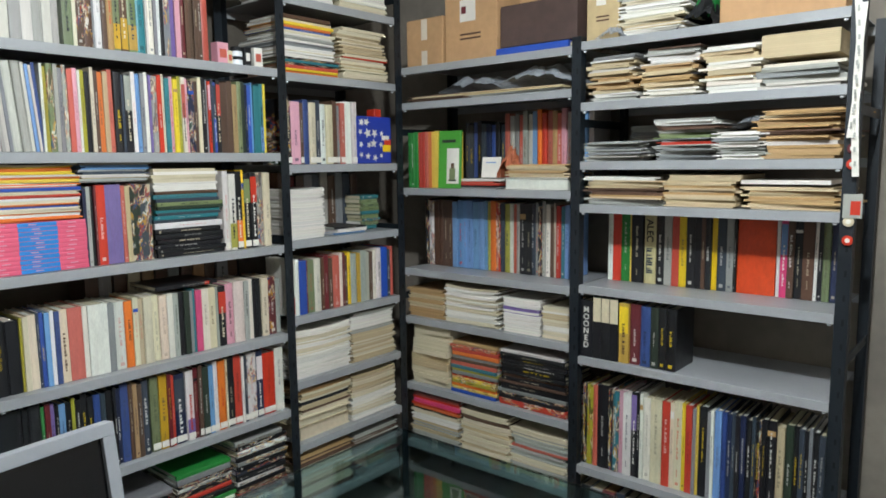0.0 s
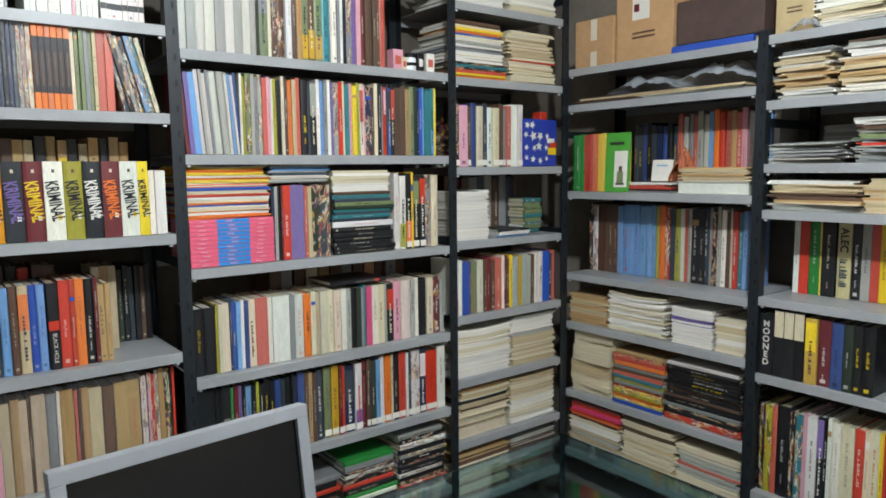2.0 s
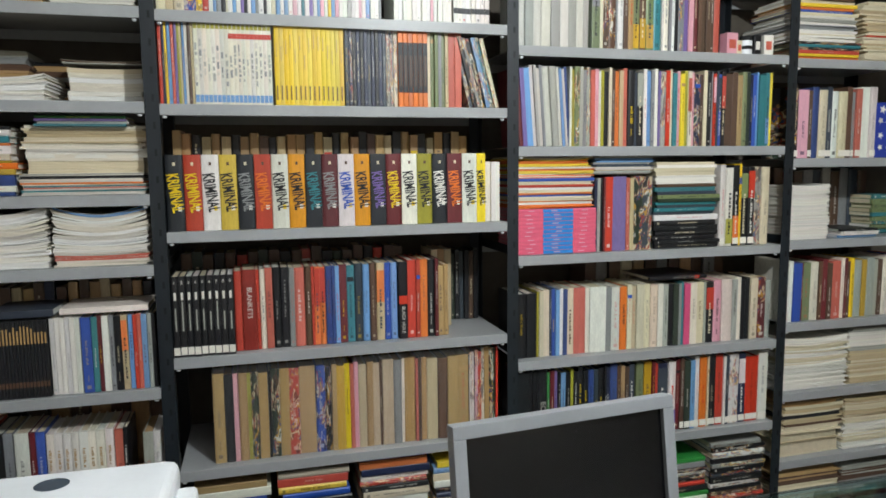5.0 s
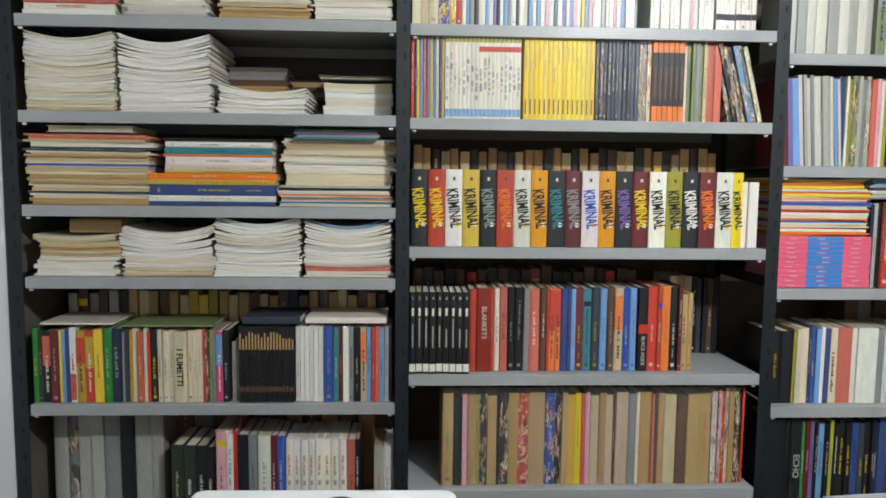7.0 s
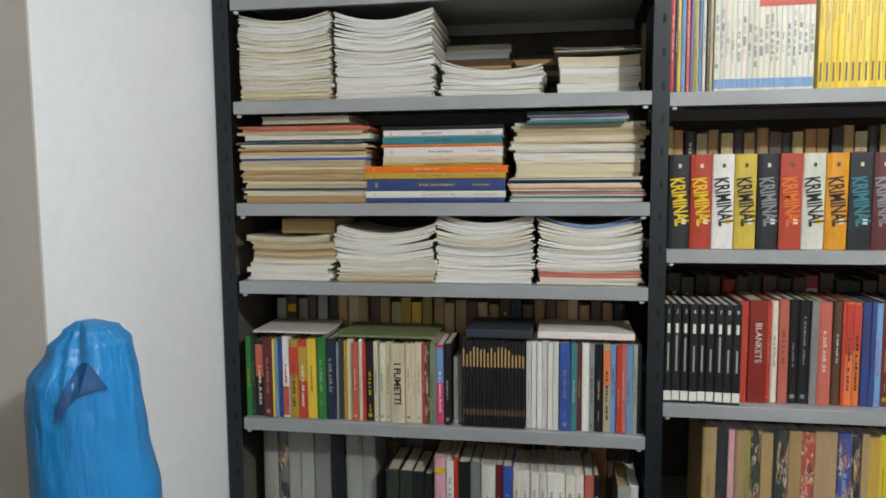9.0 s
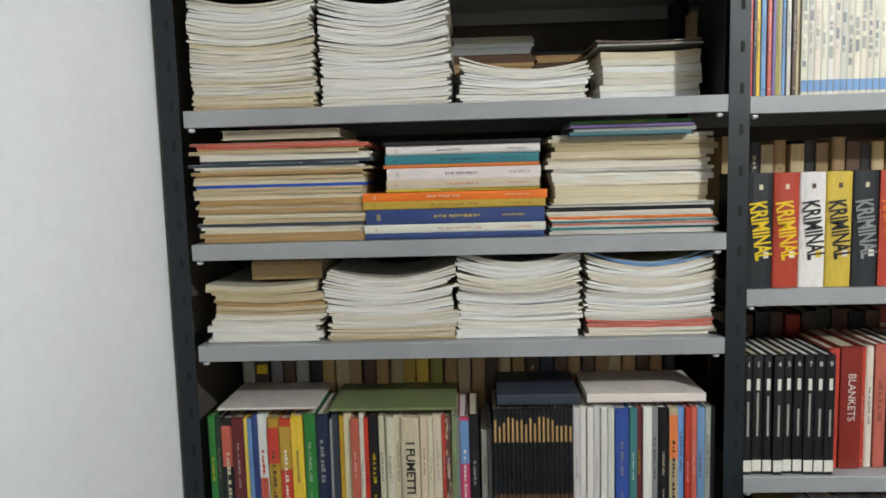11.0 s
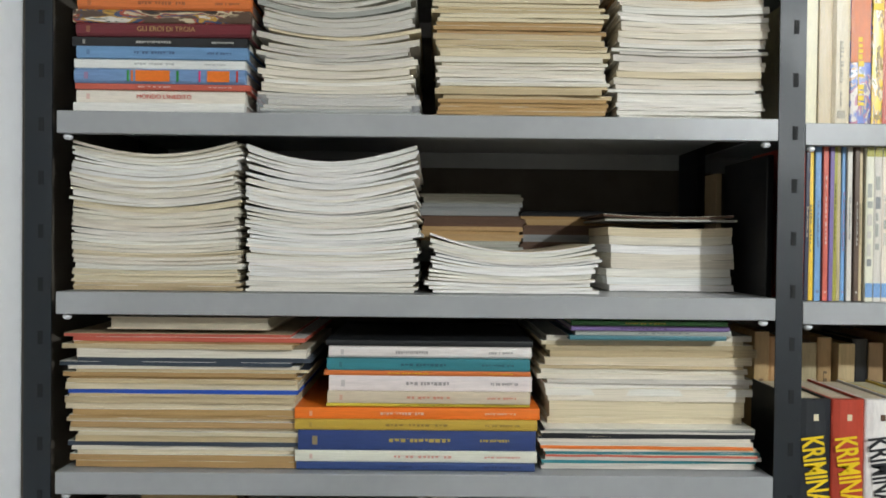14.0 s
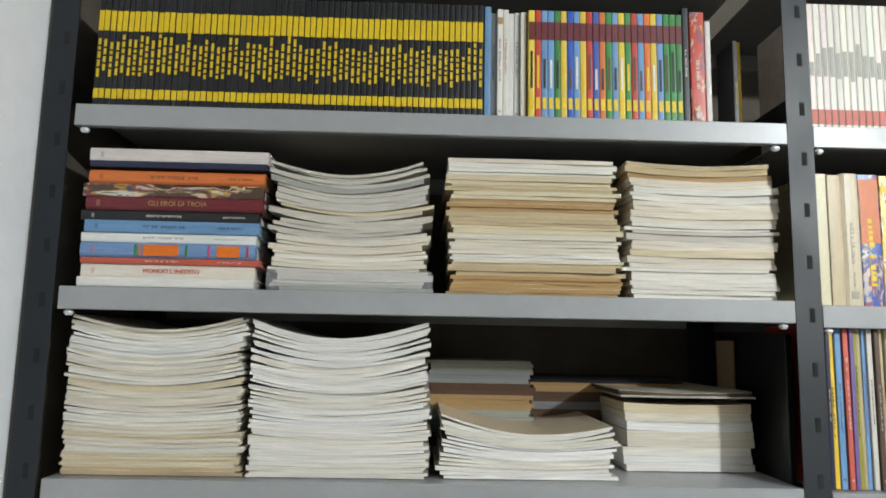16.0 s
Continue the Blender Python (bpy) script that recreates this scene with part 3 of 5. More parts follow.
def lying(u, n, s0, s1, spines, back, deep, lift=0.0):
    """A pile of books with lettered spines, bottom first."""
    z = u.z[n] + 0.0012 + lift
    for k, t, text, ink in spines:
        a, e = s0 + rng.uniform(-0.004, 0.005), s1 - rng.uniform(0, 0.008)
        m = u.m @ pose(a, back + rng.uniform(0, 0.005), z + t, 0, 0, rng.uniform(-0.6, 0.6))
        b, ms = book(m @ pose(0, 0, 0, 0, 90, 0), t, deep, e - a, k, k == "x", 0, name=NAME, group="books lying in piles", pages="iw", where="lying, with a lettered spine")
        if text:
            lettering(text, t * 0.48, b, ms, m @ pose((e - a) * 0.52, -0.001, -t / 2), RGB[ink])
        elif k not in "wx" and (k, t) != ("l", 0.022):
            tt = min(t * 0.22, 0.0048)
            for x, ww in ((rng.uniform(0.3, 0.42), rng.uniform(0.16, 0.3)), (rng.uniform(0.76, 0.8), rng.uniform(0.12, 0.17))):
                line_of(b, ms, m @ pose((e - a) * x, -0.0006, (tt - t) / 2, 0, 90, 0) @ Matrix.Diagonal((tt, 0.001, (e - a) * ww, 1)), tuple(0.6 * p + 0.4 * q for p, q in zip(RGB[ink], b.color)))
                tt *= 0.75
        if t > 0.013 and k != "x":
            mark(b, ms, m @ pose((e - a) * 0.06, -0.0006, -t * 0.72) @ Matrix.Diagonal((t * 0.25, 0.001, t * 0.42, 1)), tuple(0.35 * p + 0.65 * q for p, q in zip(RGB[ink], b.color)), "mark")
        if t == 0.022 and k == "l":
            for x, ww, c in ((0.36, 0.2, "o"), (0.31, 0.012, "e"), (0.335, 0.01, "o"), (0.6, 0.012, "e"), (0.73, 0.01, "h"), (0.78, 0.13, "o"), (0.95, 0.01, "r")):
                mark(b, ms, m @ pose((e - a) * x, -0.0007, -t * 0.85) @ Matrix.Diagonal(((e - a) * ww, 0.001, t * 0.7, 1)), RGB[c], "ornament")
        z += t
    return z - u.z[n]


lying(U1, S, 0.016, 0.262, SPINES, 0.012, 0.2)
lying(U1, S, 0.02, 0.268, (("n", 0.009, "", "k"), ("w", 0.018, "", "k")), 0.012, 0.2, 0.167)
stack(U1, S, 0.277, 0.494, 0.182, "q311i11333233q33", 0.0058, 0.022, slide=0.011)
wrap = new("plastic_wrap", mesh_of("plastic_wrap", rounded(0.27, 0.5, 0.016, 0.29, U1.z[S] + 0.001, U1.z[S] + 0.032, 0.006, 2), FILM))
wrap.matrix_basis = U1.m
tagged(wrap, "clear glossy plastic wrap round the lowest magazines", "plastic wrap")
stack(U1, S, 0.524, 0.767, 0.196, "bbj1i112jb2j2i1", 0.0058, 0.0, slide=0.007)
stack(U1, S, 0.777, 0.99, 0.193, "iii1213i11i1bj", 0.0068, 0.006, slide=0.008)

S = 5
stack(U1, S, 0.01, 0.248, 0.214, "j2i121i112i1i16i1", 0.0044, 0.02, slide=0.0035)
stack(U1, S, 0.257, 0.5, 0.212, "i6i66i6i66", 0.0044, 0.024, slide=0.0035, fan=0.006)
stack(U1, S, 0.517, 0.757, 0.078, "6i66i6", 0.0042, 0.024, back=0.03, fan=-0.012)
stack(U1, S, 0.795, 0.992, 0.105, "6i1612", 0.0135, 0.004, back=0.11, deep=0.24)
stack(U1, S, 0.785, 0.99, 0.012, "qx", 0.004, 0.008, back=0.095, deep=0.25, lift=0.108)
# rear stacks: page tones darkened for the shade deep in the shelf
stack(U1, S, 0.5, 0.672, 0.16, "qxgqbxgq", 0.0055, 0.0, back=0.21, deep=0.17)
stack(U1, S, 0.676, 0.94, 0.135, "xbxkxgxbk", 0.0055, 0.0, back=0.25, deep=0.13)

S = 4
stack(U1, S, 0.01, 0.34, 0.19, "b21sj2bjb2jju2jbj1s21jba2", 0.0062, 0.0, slide=0.012, back=0.02)
pile(U1, S, 0.06, 0.29, "c", 0.016, back=0.022, deep=0.17, lift=0.195, spines=False)
TITLES = (("5", 0.011, "", "n"), ("i", 0.016, "", "r"), ("5", 0.029, "", "y"), ("4", 0.015, "", "x"), ("o", 0.016, "", "w"))
h = lying(U1, S, 0.331, 0.675, TITLES, 0.014, 0.24)
h = lying(U1, S, 0.372, 0.665, (("y", 0.005, "", "k"), ("c", 0.017, "", "r"), ("i", 0.022, "", "k"), ("o", 0.007, "", "y"), ("t", 0.017, "", "n"), ("i", 0.018, "", "k"), ("k", 0.008, "", "k")), 0.02, 0.22, h)
stack(U1, S, 0.682, 0.994, 0.052, "3t3a3t1o31k13q", 0.0034, 0.0, slide=0.006)
stack(U1, S, 0.692, 0.99, 0.045, "21", 0.017, 0.0, slide=0.004, lift=0.052, back=0.055)
stack(U1, S, 0.685, 0.994, 0.085, "i31j2j21", 0.0078, 0.0, slide=0.008, lift=0.099, back=0.055)
pile(U1, S, 0.72, 0.95, "tqve", 0.0065, back=0.03, deep=0.17, lift=0.184, art=0)

S = 3
stack(U1, S, 0.02, 0.24, 0.112, "iii1jbj2", 0.0064, 0.008, slide=0.012)
pile(U1, S, 0.09, 0.245, "b", 0.038, back=0.06, deep=0.19, vary=0, words=0, art=0, lift=0.116)
stack(U1, S, 0.25, 0.5, 0.135, "j2i16i6i61", 0.0046, 0.022, fan=0.006, slide=0.006)
stack(U1, S, 0.502, 0.738, 0.165, "6i6i631i6i", 0.0046, 0.026, slide=0.005)
stack(U1, S, 0.748, 0.99, 0.155, "1a36i6361i61l", 0.0046, 0.026, slide=0.005)

S = 2
shelve(U1, S, 0.002, "e14 d11 k+a24 m23 y6 l10 513 w-a17 4+r24 r+424 y24 e24 n27 g6 s13 49 c15 a16 19 r9 k22 c11 c18 c14", 0.204, 0.014)
m = U1.m @ pose(0.384, 0.014, U1.z[S] + 0.001)
b, ms = book(m, 0.036, 0.15, 0.2, "c", False, 0, where="with a lettered spine", name=NAME)
lettering("I FUMETTI", 0.024, b, ms, m @ pose(0.018, -0.0012, 0.1, 0, 90, 0), RGB["k"])
shelve(U1, S, 0.421, "c15 212 c17 r7 x*11 f10 g7 h+l19 k18", 0.2, 0.014)
shelve(U1, S, 0.541, "q13 g9", 0.17, 0.03)
w = 0.153 / 18
for i in range(18):
    m = U1.m @ pose(0.565 + i * w, 0.014, U1.z[S] + 0.001)
    b, ms = book(m, w - 0.0006, 0.15, 0.215, "k", False, 0, group="black and gold paperback series", name=NAME)
    mark(b, ms, m @ pose(w * 0.2, -0.0006, 0.15) @ Matrix.Diagonal((w * 0.5, 0.001, rng.uniform(0.03, 0.05), 1)), RGB["b"])
    mark(b, ms, m @ pose(w * 0.1, -0.0006, 0.03) @ Matrix.Diagonal((w * 0.8, 0.001, 0.015, 1)), RGB["x"], "band")
row(U1, S, 0.72, 0.798, "wwiwww", 0.215, 0.01, art=0, words=0.1)
shelve(U1, S, 0.8, "u26 t15 m12 i17 g12 k21 j+o17 l13 r11 a11 l15 q11 k11", 0.213, 0.014, vary=0.008)
for a, e, k, hh in ((0.03, 0.23, "w", 0.218), (0.25, 0.5, "f", 0.212), (0.57, 0.73, "s", 0.22), (0.745, 0.985, "i", 0.222)):
    pile(U1, S, a, e, k, 0.016 if k in "si" else 0.006, back=0.02, deep=0.17, lift=hh, art=0, words=0)
rear(U1, S, 0.02, 0.97, "qxgxqkbjbxbj4yzbjbxjbxnxbxbjbxbk", 0.285, 0.185, 0.14)

S = 1
shelve(U1, S, 0.364, "d34 d34 k32 k20", 0.215, 0.03, vary=0.02, tag=0)
shelve(U1, S, 0.488, "p32 w19 r12 k32 g24 w37 m19 u24", 0.25, 0.03)
for b, ms, m, w in shelve(U1, S, 0.687, "i21 i22 i21 i21 i23 i22 i23 i22", 0.234, 0.03, vary=0.004, words=0, group="white paperback series"):
    line_of(b, ms, m @ pose(w * 0.35, -0.0006, 0.13) @ Matrix.Diagonal((w * 0.3, 0.001, 0.06, 1)), RGB["b"])
    mark(b, ms, m @ pose(w * 0.3, -0.0006, 0.1) @ Matrix.Diagonal((w * 0.4, 0.001, 0.014, 1)), RGB["q"], "mark")
shelve(U1, S, 0.862, "a24 k12", 0.23, 0.03)
row(U1, S, 0.0, 0.32, "qgqqgkqq", 0.32, 0.03, back=0.1, words=0.1)
rear(U1, S, 0.2, 0.99, "xbxgxbkxbxbxbx", 0.31, 0.23, 0.14)
row(U1, S, 0.94, 0.99, "qw", 0.22, 0.03)
for n in (0,):
    row(U1, n, 0.02, 0.98, "kxgmsndxrkckgmxkdsgmknxk", 0.26, 0.08)

# ---- second unit: comic series ----
NAME = "comic_book"
S = 6
w = 0.26 / 26
for i in range(26):
    m = U2.m @ pose(0.006 + i * w, 0.012, U2.z[S] + 0.001)
    b, ms = book(m, w - 0.0006, 0.15, 0.19, "i", False, 0, group="white paperback series", pages="c", name=NAME)
    mark(b, ms, m @ pose(w * 0.08, -0.0006, 0.006) @ Matrix.Diagonal((w * 0.8, 0.001, 0.022, 1)), RGB["a"], "number_label")
    mark(b, ms, m @ pose(w * 0.2, -0.0006, rng.uniform(0.07, 0.08)) @ Matrix.Diagonal((w * 0.55, 0.001, rng.uniform(0.02, 0.05), 1)), RGB["q"])
row(U2, S, 0.27, 0.98, "wkrwlucwkygwrkwbuwckrwgyw", 0.2, 0.05)

S = 5
shelve(U2, S, 0.004, "c24 j20 c28 u+o*31 y*17 r16 w11 l9 g13 k12 c6 w12 l10 w12 v9 k10 w9 l12 g9 w13 k9 w12 c13 l12 w10 l12 w12 p13 w12 t9 w13 v11 w11 l9 p11 w11 y9 l11 p11 w11 w14 q11 w11 i11 p8 w12 l13 w12 w13 g9", 0.19, vary=0.015, words=0.5)
shelve(U2, S, 0.66, "w13 w14 w14 i14 w14 w15 i14 w14 p9 w13 i14 w14 w15", 0.19, vary=0.01, words=0.3, group="white paperback series")
for b, ms, m, w in shelve(U2, S, 0.842, "w14 i14 w14 w15 i14 w15 i14 w15", 0.19, vary=0.01, words=0.5, group="white paperback series"):
    mark(b, ms, m @ pose(w * 0.02, -0.0006, 0.03) @ Matrix.Diagonal((w * 0.94, 0.001, 0.016, 1)), RGB["k"], "black_band")
sleeve = clear_material("book_sleeve", (0.95, 0.97, 1, 1), 0.08, 0.035)
for a, e, n, hh in ((0.003, 0.072, 5, 0.182), (0.3, 0.62, 5, 0.2), (0.09, 0.31, 4, 0.235), (0.51, 0.66, 4, 0.235)):
    bm = rounded(a, e, 0.006, 0.17, U2.z[n] + 0.001, U2.z[n] + hh, 0.003, 1)
    ob = new("plastic_sleeve", mesh_of("plastic_sleeve", bm, sleeve))
    ob.matrix_basis = U2.m
    tagged(ob, "clear glossy plastic sleeve round a row of books", "sleeve")

S = 4
# two added slabs, not books: black darkens the gap, straw strip stands behind
row(U2, S, -0.03, -0.02, "k", 0.21, 0, back=0.045, deep=0.16, words=0)
row(U2, S, -0.034, -0.024, "j", 0.2, 0, back=0.22, deep=0.05, words=0)
shelve(U2, S, 0.002, "r9 n7 y8 l10 a8 v7 z7 j6 l7 w8 x8 j7", 0.222, 0.014, vary=0.006, words=0.9)
w = 0.208 / 18
for i in range(18):
    m = U2.m @ pose(0.095 + i * w, 0.014, U2.z[S] + 0.001)
    b, ms = book(m, w - 0.0002, 0.16, 0.226, "1", False, 0, group="white comic series with red labels", pages="c", name=NAME)
    mark(b, ms, m @ pose(w * 0.06, -0.0006, 0.006) @ Matrix.Diagonal((w * 0.85, 0.001, 0.02, 1)), RGB["l"], "number_label")
    mark(b, ms, m @ pose(w * 0.06, -0.0006, 0.205) @ Matrix.Diagonal((w * 0.85, 0.001, 0.016, 1)), RGB["z"], "band")
    if i > 7:
        mark(b, ms, m @ pose(w * 0.0, -0.0007, 0.18) @ Matrix.Diagonal((w * 0.98, 0.001, 0.014, 1)), RGB["r"], "red_label")
    z = 0.05 + 0.03 * abs(math.sin(i * 0.9))
    while z < 0.12 + 0.04 * abs(math.sin(i * 0.7 + 1)):
        t = rng.uniform(0.006, 0.022)
        mark(b, ms, m @ pose(w * 0.22, -0.0006, z) @ Matrix.Diagonal((w * rng.uniform(0.3, 0.6), 0.001, t, 1)), RGB[rng.choice("qq3g")])
        z += t + rng.uniform(0.002, 0.01)
w = 0.196 / 15
for i in range(15):
    m = U2.m @ pose(0.311 + i * w, 0.014, U2.z[S] + 0.001)
    b, ms = book(m, w - 0.0001, 0.16, 0.222, "y", False, 0, group="yellow comic series", pages="c", name=NAME)
    mark(b, ms, m @ pose(w * 0.3, -0.0006, 0.015) @ Matrix.Diagonal((w * 0.25, 0.001, 0.04, 1)), RGB["x"])
    mark(b, ms, m @ pose(w * 0.35, -0.0006, rng.uniform(0.1, 0.16)) @ Matrix.Diagonal((w * 0.15, 0.001, 0.04, 1)), RGB["b"])
row(U2, S, 0.51, 0.655, "snknknsnknsqg", 0.222, 0.02, words=1, art=0.4)
w = 0.09 / 6
row(U2, S, 0.655, 0.668, "c", 0.22, 0)
for i in range(6):
    m = U2.m @ pose(0.668 + i * w, 0.014, U2.z[S] + 0.001)
    b, ms = book(m, w - 0.0006, 0.16, 0.222, "o", False, 0, group="orange and black comic series", pages="c", name=NAME)
    mark(b, ms, m @ pose(w * 0.02, -0.0008, 0.042) @ Matrix.Diagonal((w * 0.92, 0.001, 0.145, 1)), RGB["k"], "black_band")
    mark(b, ms, m @ pose(w * 0.35, -0.0014, 0.06) @ Matrix.Diagonal((w * 0.3, 0.001, 0.09, 1)), RGB["x"])
row(U2, S, 0.758, 0.824, "cffgfj", 0.222, 0.01, art=0)
row(U2, S, 0.824, 0.866, "aa", 0.228, 0)
row(U2, S, 0.89, 0.985, "skgkltc", 0.215, 0.02, lean=-14, art=0.8)

S = 3
w = 0.935 / 19.6
SPINE = "kawykrwokmwokmwzkmwy"
TEXT = "yykkgokktgukvykkwokk"
for i, (k, c) in enumerate(zip(SPINE, TEXT)):
    ww = w if i < 19 else w * 0.6
    m = U2.m @ pose(0.004 + i * w, 0.012, U2.z[S] + 0.001)
    kk = {"a": "a", "r": "a"}.get(k, k)
    b, ms = book(m, ww - 0.001, 0.15, 0.213, kk, False, 0, group="thick comic omnibus series", pages="c", where="with a slanted spine title", name=NAME)
    if kk == "a":
        b.color = hexed("B5402A")
    if k == "k":
        b.color = hexed("22262B")
    if k == "o":
        b.color = hexed("E39A1E")
    lettering("KRIMINAL", 0.027, b, ms, m @ pose(ww / 2 - 0.001, -0.0012, 0.107, 0, 83, 0) @ Matrix.Diagonal((0.9, 1, 1.62 if i < 19 else 1.05, 1)), RGB[c])
    mark(b, ms, m @ pose(ww * 0.43, -0.0006, 0.183) @ Matrix.Diagonal((ww * 0.14, 0.001, 0.009, 1)), RGB["c" if k in "kam" else "x"], "mark")
    mark(b, ms, m @ pose(ww * 0.62, -0.0008, 0.056) @ Matrix.Diagonal((ww * 0.2, 0.001, 0.012, 1)), RGB["w" if k not in "w" else "y"], "mark")
row(U2, S, 0.942, 0.99, "iww", 0.187, 0.005, art=0, words=0.4)
rear(U2, S, 0.01, 0.93, "bbkjbjkbbxkjbbkbjkbbkxbjkbbkjbkbb", 0.278, 0.168, 0.14)

S = 2
w = 0.17 / 9
for i in range(9):
    m = U2.m @ pose(0.002 + i * w, 0.008 + rng.uniform(0, 0.006), U2.z[S] + 0.001)
    b, ms = book(m, w - 0.001, 0.16, 0.232, "k", False, 0, tag=True, group="numbered black paperback series", pages="cw", name=NAME)
    mark(b, ms, m @ pose(w * 0.34, -0.0006, 0.165) @ Matrix.Diagonal((w * 0.34, 0.001, 0.022, 1)), RGB["w"])
    mark(b, ms, m @ pose(w * 0.4, -0.0006, 0.075) @ Matrix.Diagonal((w * 0.2, 0.001, rng.uniform(0.05, 0.085), 1)), RGB["q"])
    lettering(str(i + 1), 0.013, b, ms, m @ pose(w * 0.5, -0.001, 0.215), RGB["w"], "number")
shelve(U2, S, 0.171, "r22", 0.238, 0.03)
m = U2.m @ pose(0.194, 0.034, U2.z[S] + 0.001)
b, ms = book(m, 0.04, 0.17, 0.24, "m", False, 0, where="with a lettered spine", name=NAME)
b.color = hexed("8A2A20")
lettering("BLANKETS", 0.02, b, ms, m @ pose(0.02, -0.0012, 0.142, 0, 90, 0), RGB["w"])
shelve(U2, S, 0.235, "r9 117 a21 k23 k23 g16 a31 x20 r8 o+r16 o+r18 518 511 l13 m23 t23 s25 l22 x20 j+o26 u20 l21", 0.24, 0.035, vary=0.012, words=1)
m = U2.m @ pose(0.662, 0.036, U2.z[S] + 0.001)
b, ms = book(m, 0.027, 0.17, 0.242, "k", False, 0, where="with a lettered spine", name=NAME)
mark(b, ms, m @ pose(0.0005, -0.0006, 0.11) @ Matrix.Diagonal((0.026, 0.001, 0.026, 1)), RGB["r"], "band")
lettering("BLACK HOLE", 0.0145, b, ms, m @ pose(0.0135, -0.0012, 0.06, 0, 90, 0), RGB["w"])
shelve(U2, S, 0.69, "r27 r14 o23 k24 m12", 0.246, 0.035, vary=0.008, words=1)
shelve(U2, S, 0.79, "b18 b17", 0.22, 0.04)
row(U2, S, 0.8, 0.87, "cbj", 0.262, 0.01, back=0.17)
rear(U2, S, 0.01, 0.72, "xdxkxrxdxkxrxkdxxkrxx", 0.27, 0.23, 0.14)
rear(U2, S, 0.875, 0.99, "kdkskxk", 0.24, 0.25, 0.13)

S = 1
shelve(U2, S, 0.097, "b33 k26 p14 b26 z11 d*22 b27 k8 d*26 b28 r*31 b48 u*29 k*19 b16 425 y17 a13 p13 j24 b22 j21 x8 j35 g26 19 b36 a9 x10 b18 j35 x33 b36 b34 k5", 0.27, 0.03, vary=0.02, words=0.25, pages="bbj", name="old_paperback")
shelve(U2, S, 0.888, "3*18 p*11 r*12 3*11 b16 d*23 r8", 0.285, 0.03, words=0.3, pages="bbj", name="old_paperback")
for a, e in ((0.098, 0.3), (0.302, 0.49), (0.51, 0.68), (0.69, 0.835), (0.84, 0.885)):
    bm = rounded(a, e, 0.008, 0.18, U2.z[S] + 0.001, U2.z[S] + 0.296, 0.006, 1)
    ob = new("plastic_sleeve", mesh_of("plastic_sleeve", bm, sleeve))
    ob.matrix_basis = U2.m
    tagged(ob, "clear glossy plastic sleeve round old paperbacks", "sleeve")
S = 0
for a, inks in ((0.03, "rkaubwynrkuwb"), (0.28, "ynwbuyrwnkuyrc"), (0.53, "knurwylwckrwnou"), (0.77, "owlyurwnkwcly")):
    pile(U2, S, a, a + 0.22, inks, 0.021)

# ---- third unit: mixed books ----
S = 5
shelve(U3, S, 0.004, "325 q28 329 331 q31 328 q28 324 q22", 0.27, words=0)
bm = rounded(0.003, 0.29, 0.006, 0.2, U3.z[S] + 0.001, U3.z[S] + 0.285, 0.008, 2)
ob = new("plastic_sleeve", mesh_of("plastic_sleeve", bm, sleeve))
ob.matrix_basis = U3.m
tagged(ob, "clear glossy plastic bag round white books", "sleeve")
shelve(U3, S, 0.258, "f+g28 c11 x*20 x*27 g6 w21 x15 b21 f-422 x-422 f-429 t29 w8 i20 g11 w11 k12 g*22 v18 p18 m18 x14 x16 x16 x14 a28", 0.27, words=0.5)
S = 4
shelve(U3, S, 0.012, "m13 v15 l21 312 q10 311 g10 324 q23 310 l10 38 510", 0.25, lean=-4, words=0.4)
shelve(U3, S, 0.182, "w8 z12 f*19 q12 g12 q*13 a16 p13 w8 z12 k15 c11 x12 o17 j15 a15 k26 s9 k+q22 w13 l17 g14 w13 v9 q*20 r16 c9 t16 p13 y18 z12 1+a14 p9 n*23 x14 c14 k15 g9 r+p10 s9 u+s10 k+r16 x29 x22 b20 f19 d15 n10 u15 l7 t28 t-l15 y10", 0.246, vary=0.03, words=0.7)
S = 3
for i in range(11):
    m = U3.m @ pose(0.006 + rng.uniform(0, 0.003), 0.018, U3.z[S] + 0.0012 + (i + 1) * 0.0134)
    b, ms = book(m @ pose(0, 0, 0, 0, 90, 0), 0.0133, 0.2, 0.272, "h", False, 0, group="pink and blue magazine series", pages="p", where="lying, with a blue band")
    b.color = hexed("EA6480")
    mark(b, ms, m @ pose(0.085, -0.0008, -0.0125) @ Matrix.Diagonal((0.105, 0.001, 0.0115, 1)), hexed("2C86D2"), "blue_band")
    for x in (0.03, 0.12, 0.215):
        mark(b, ms, m @ pose(x + rng.uniform(-0.01, 0.01), -0.0014, -0.008) @ Matrix.Diagonal((0.022, 0.001, 0.003, 1)), RGB["p"])
z = 0.149
z = stack(U3, S, 0.006, 0.275, 0.14, "owocuocwrcuowyow", 0.006, 0.0, lift=z, slide=0.004)
stack(U3, S, 0.0, 0.26, 0.03, "yoyc", 0.006, 0.008, lift=z, slide=0.01)
shelve(U3, S, 0.276, "n11 q12 k9 m8 r28 v50 a13 j15 d*33 s*36", 0.245, words=0.7)
stack(U3, S, 0.28, 0.495, 0.06, "qj3sqlqg", 0.006, 0.0, lift=0.256, slide=0.012)
z = pile(U3, S, 0.5, 0.755, "kkkkkkw", 0.0165, words=0.9)
z = pile(U3, S, 0.505, 0.75, "ststdfstx", 0.0125, lift=z, words=0.2)
stack(U3, S, 0.505, 0.74, 0.075, "iwcic", 0.016, 0.0, lift=z)
shelve(U3, S, 0.757, "w22 w-z29 k-o25 y10 k+f28 k+r27 q*31 c31", 0.28, tag=0.5)
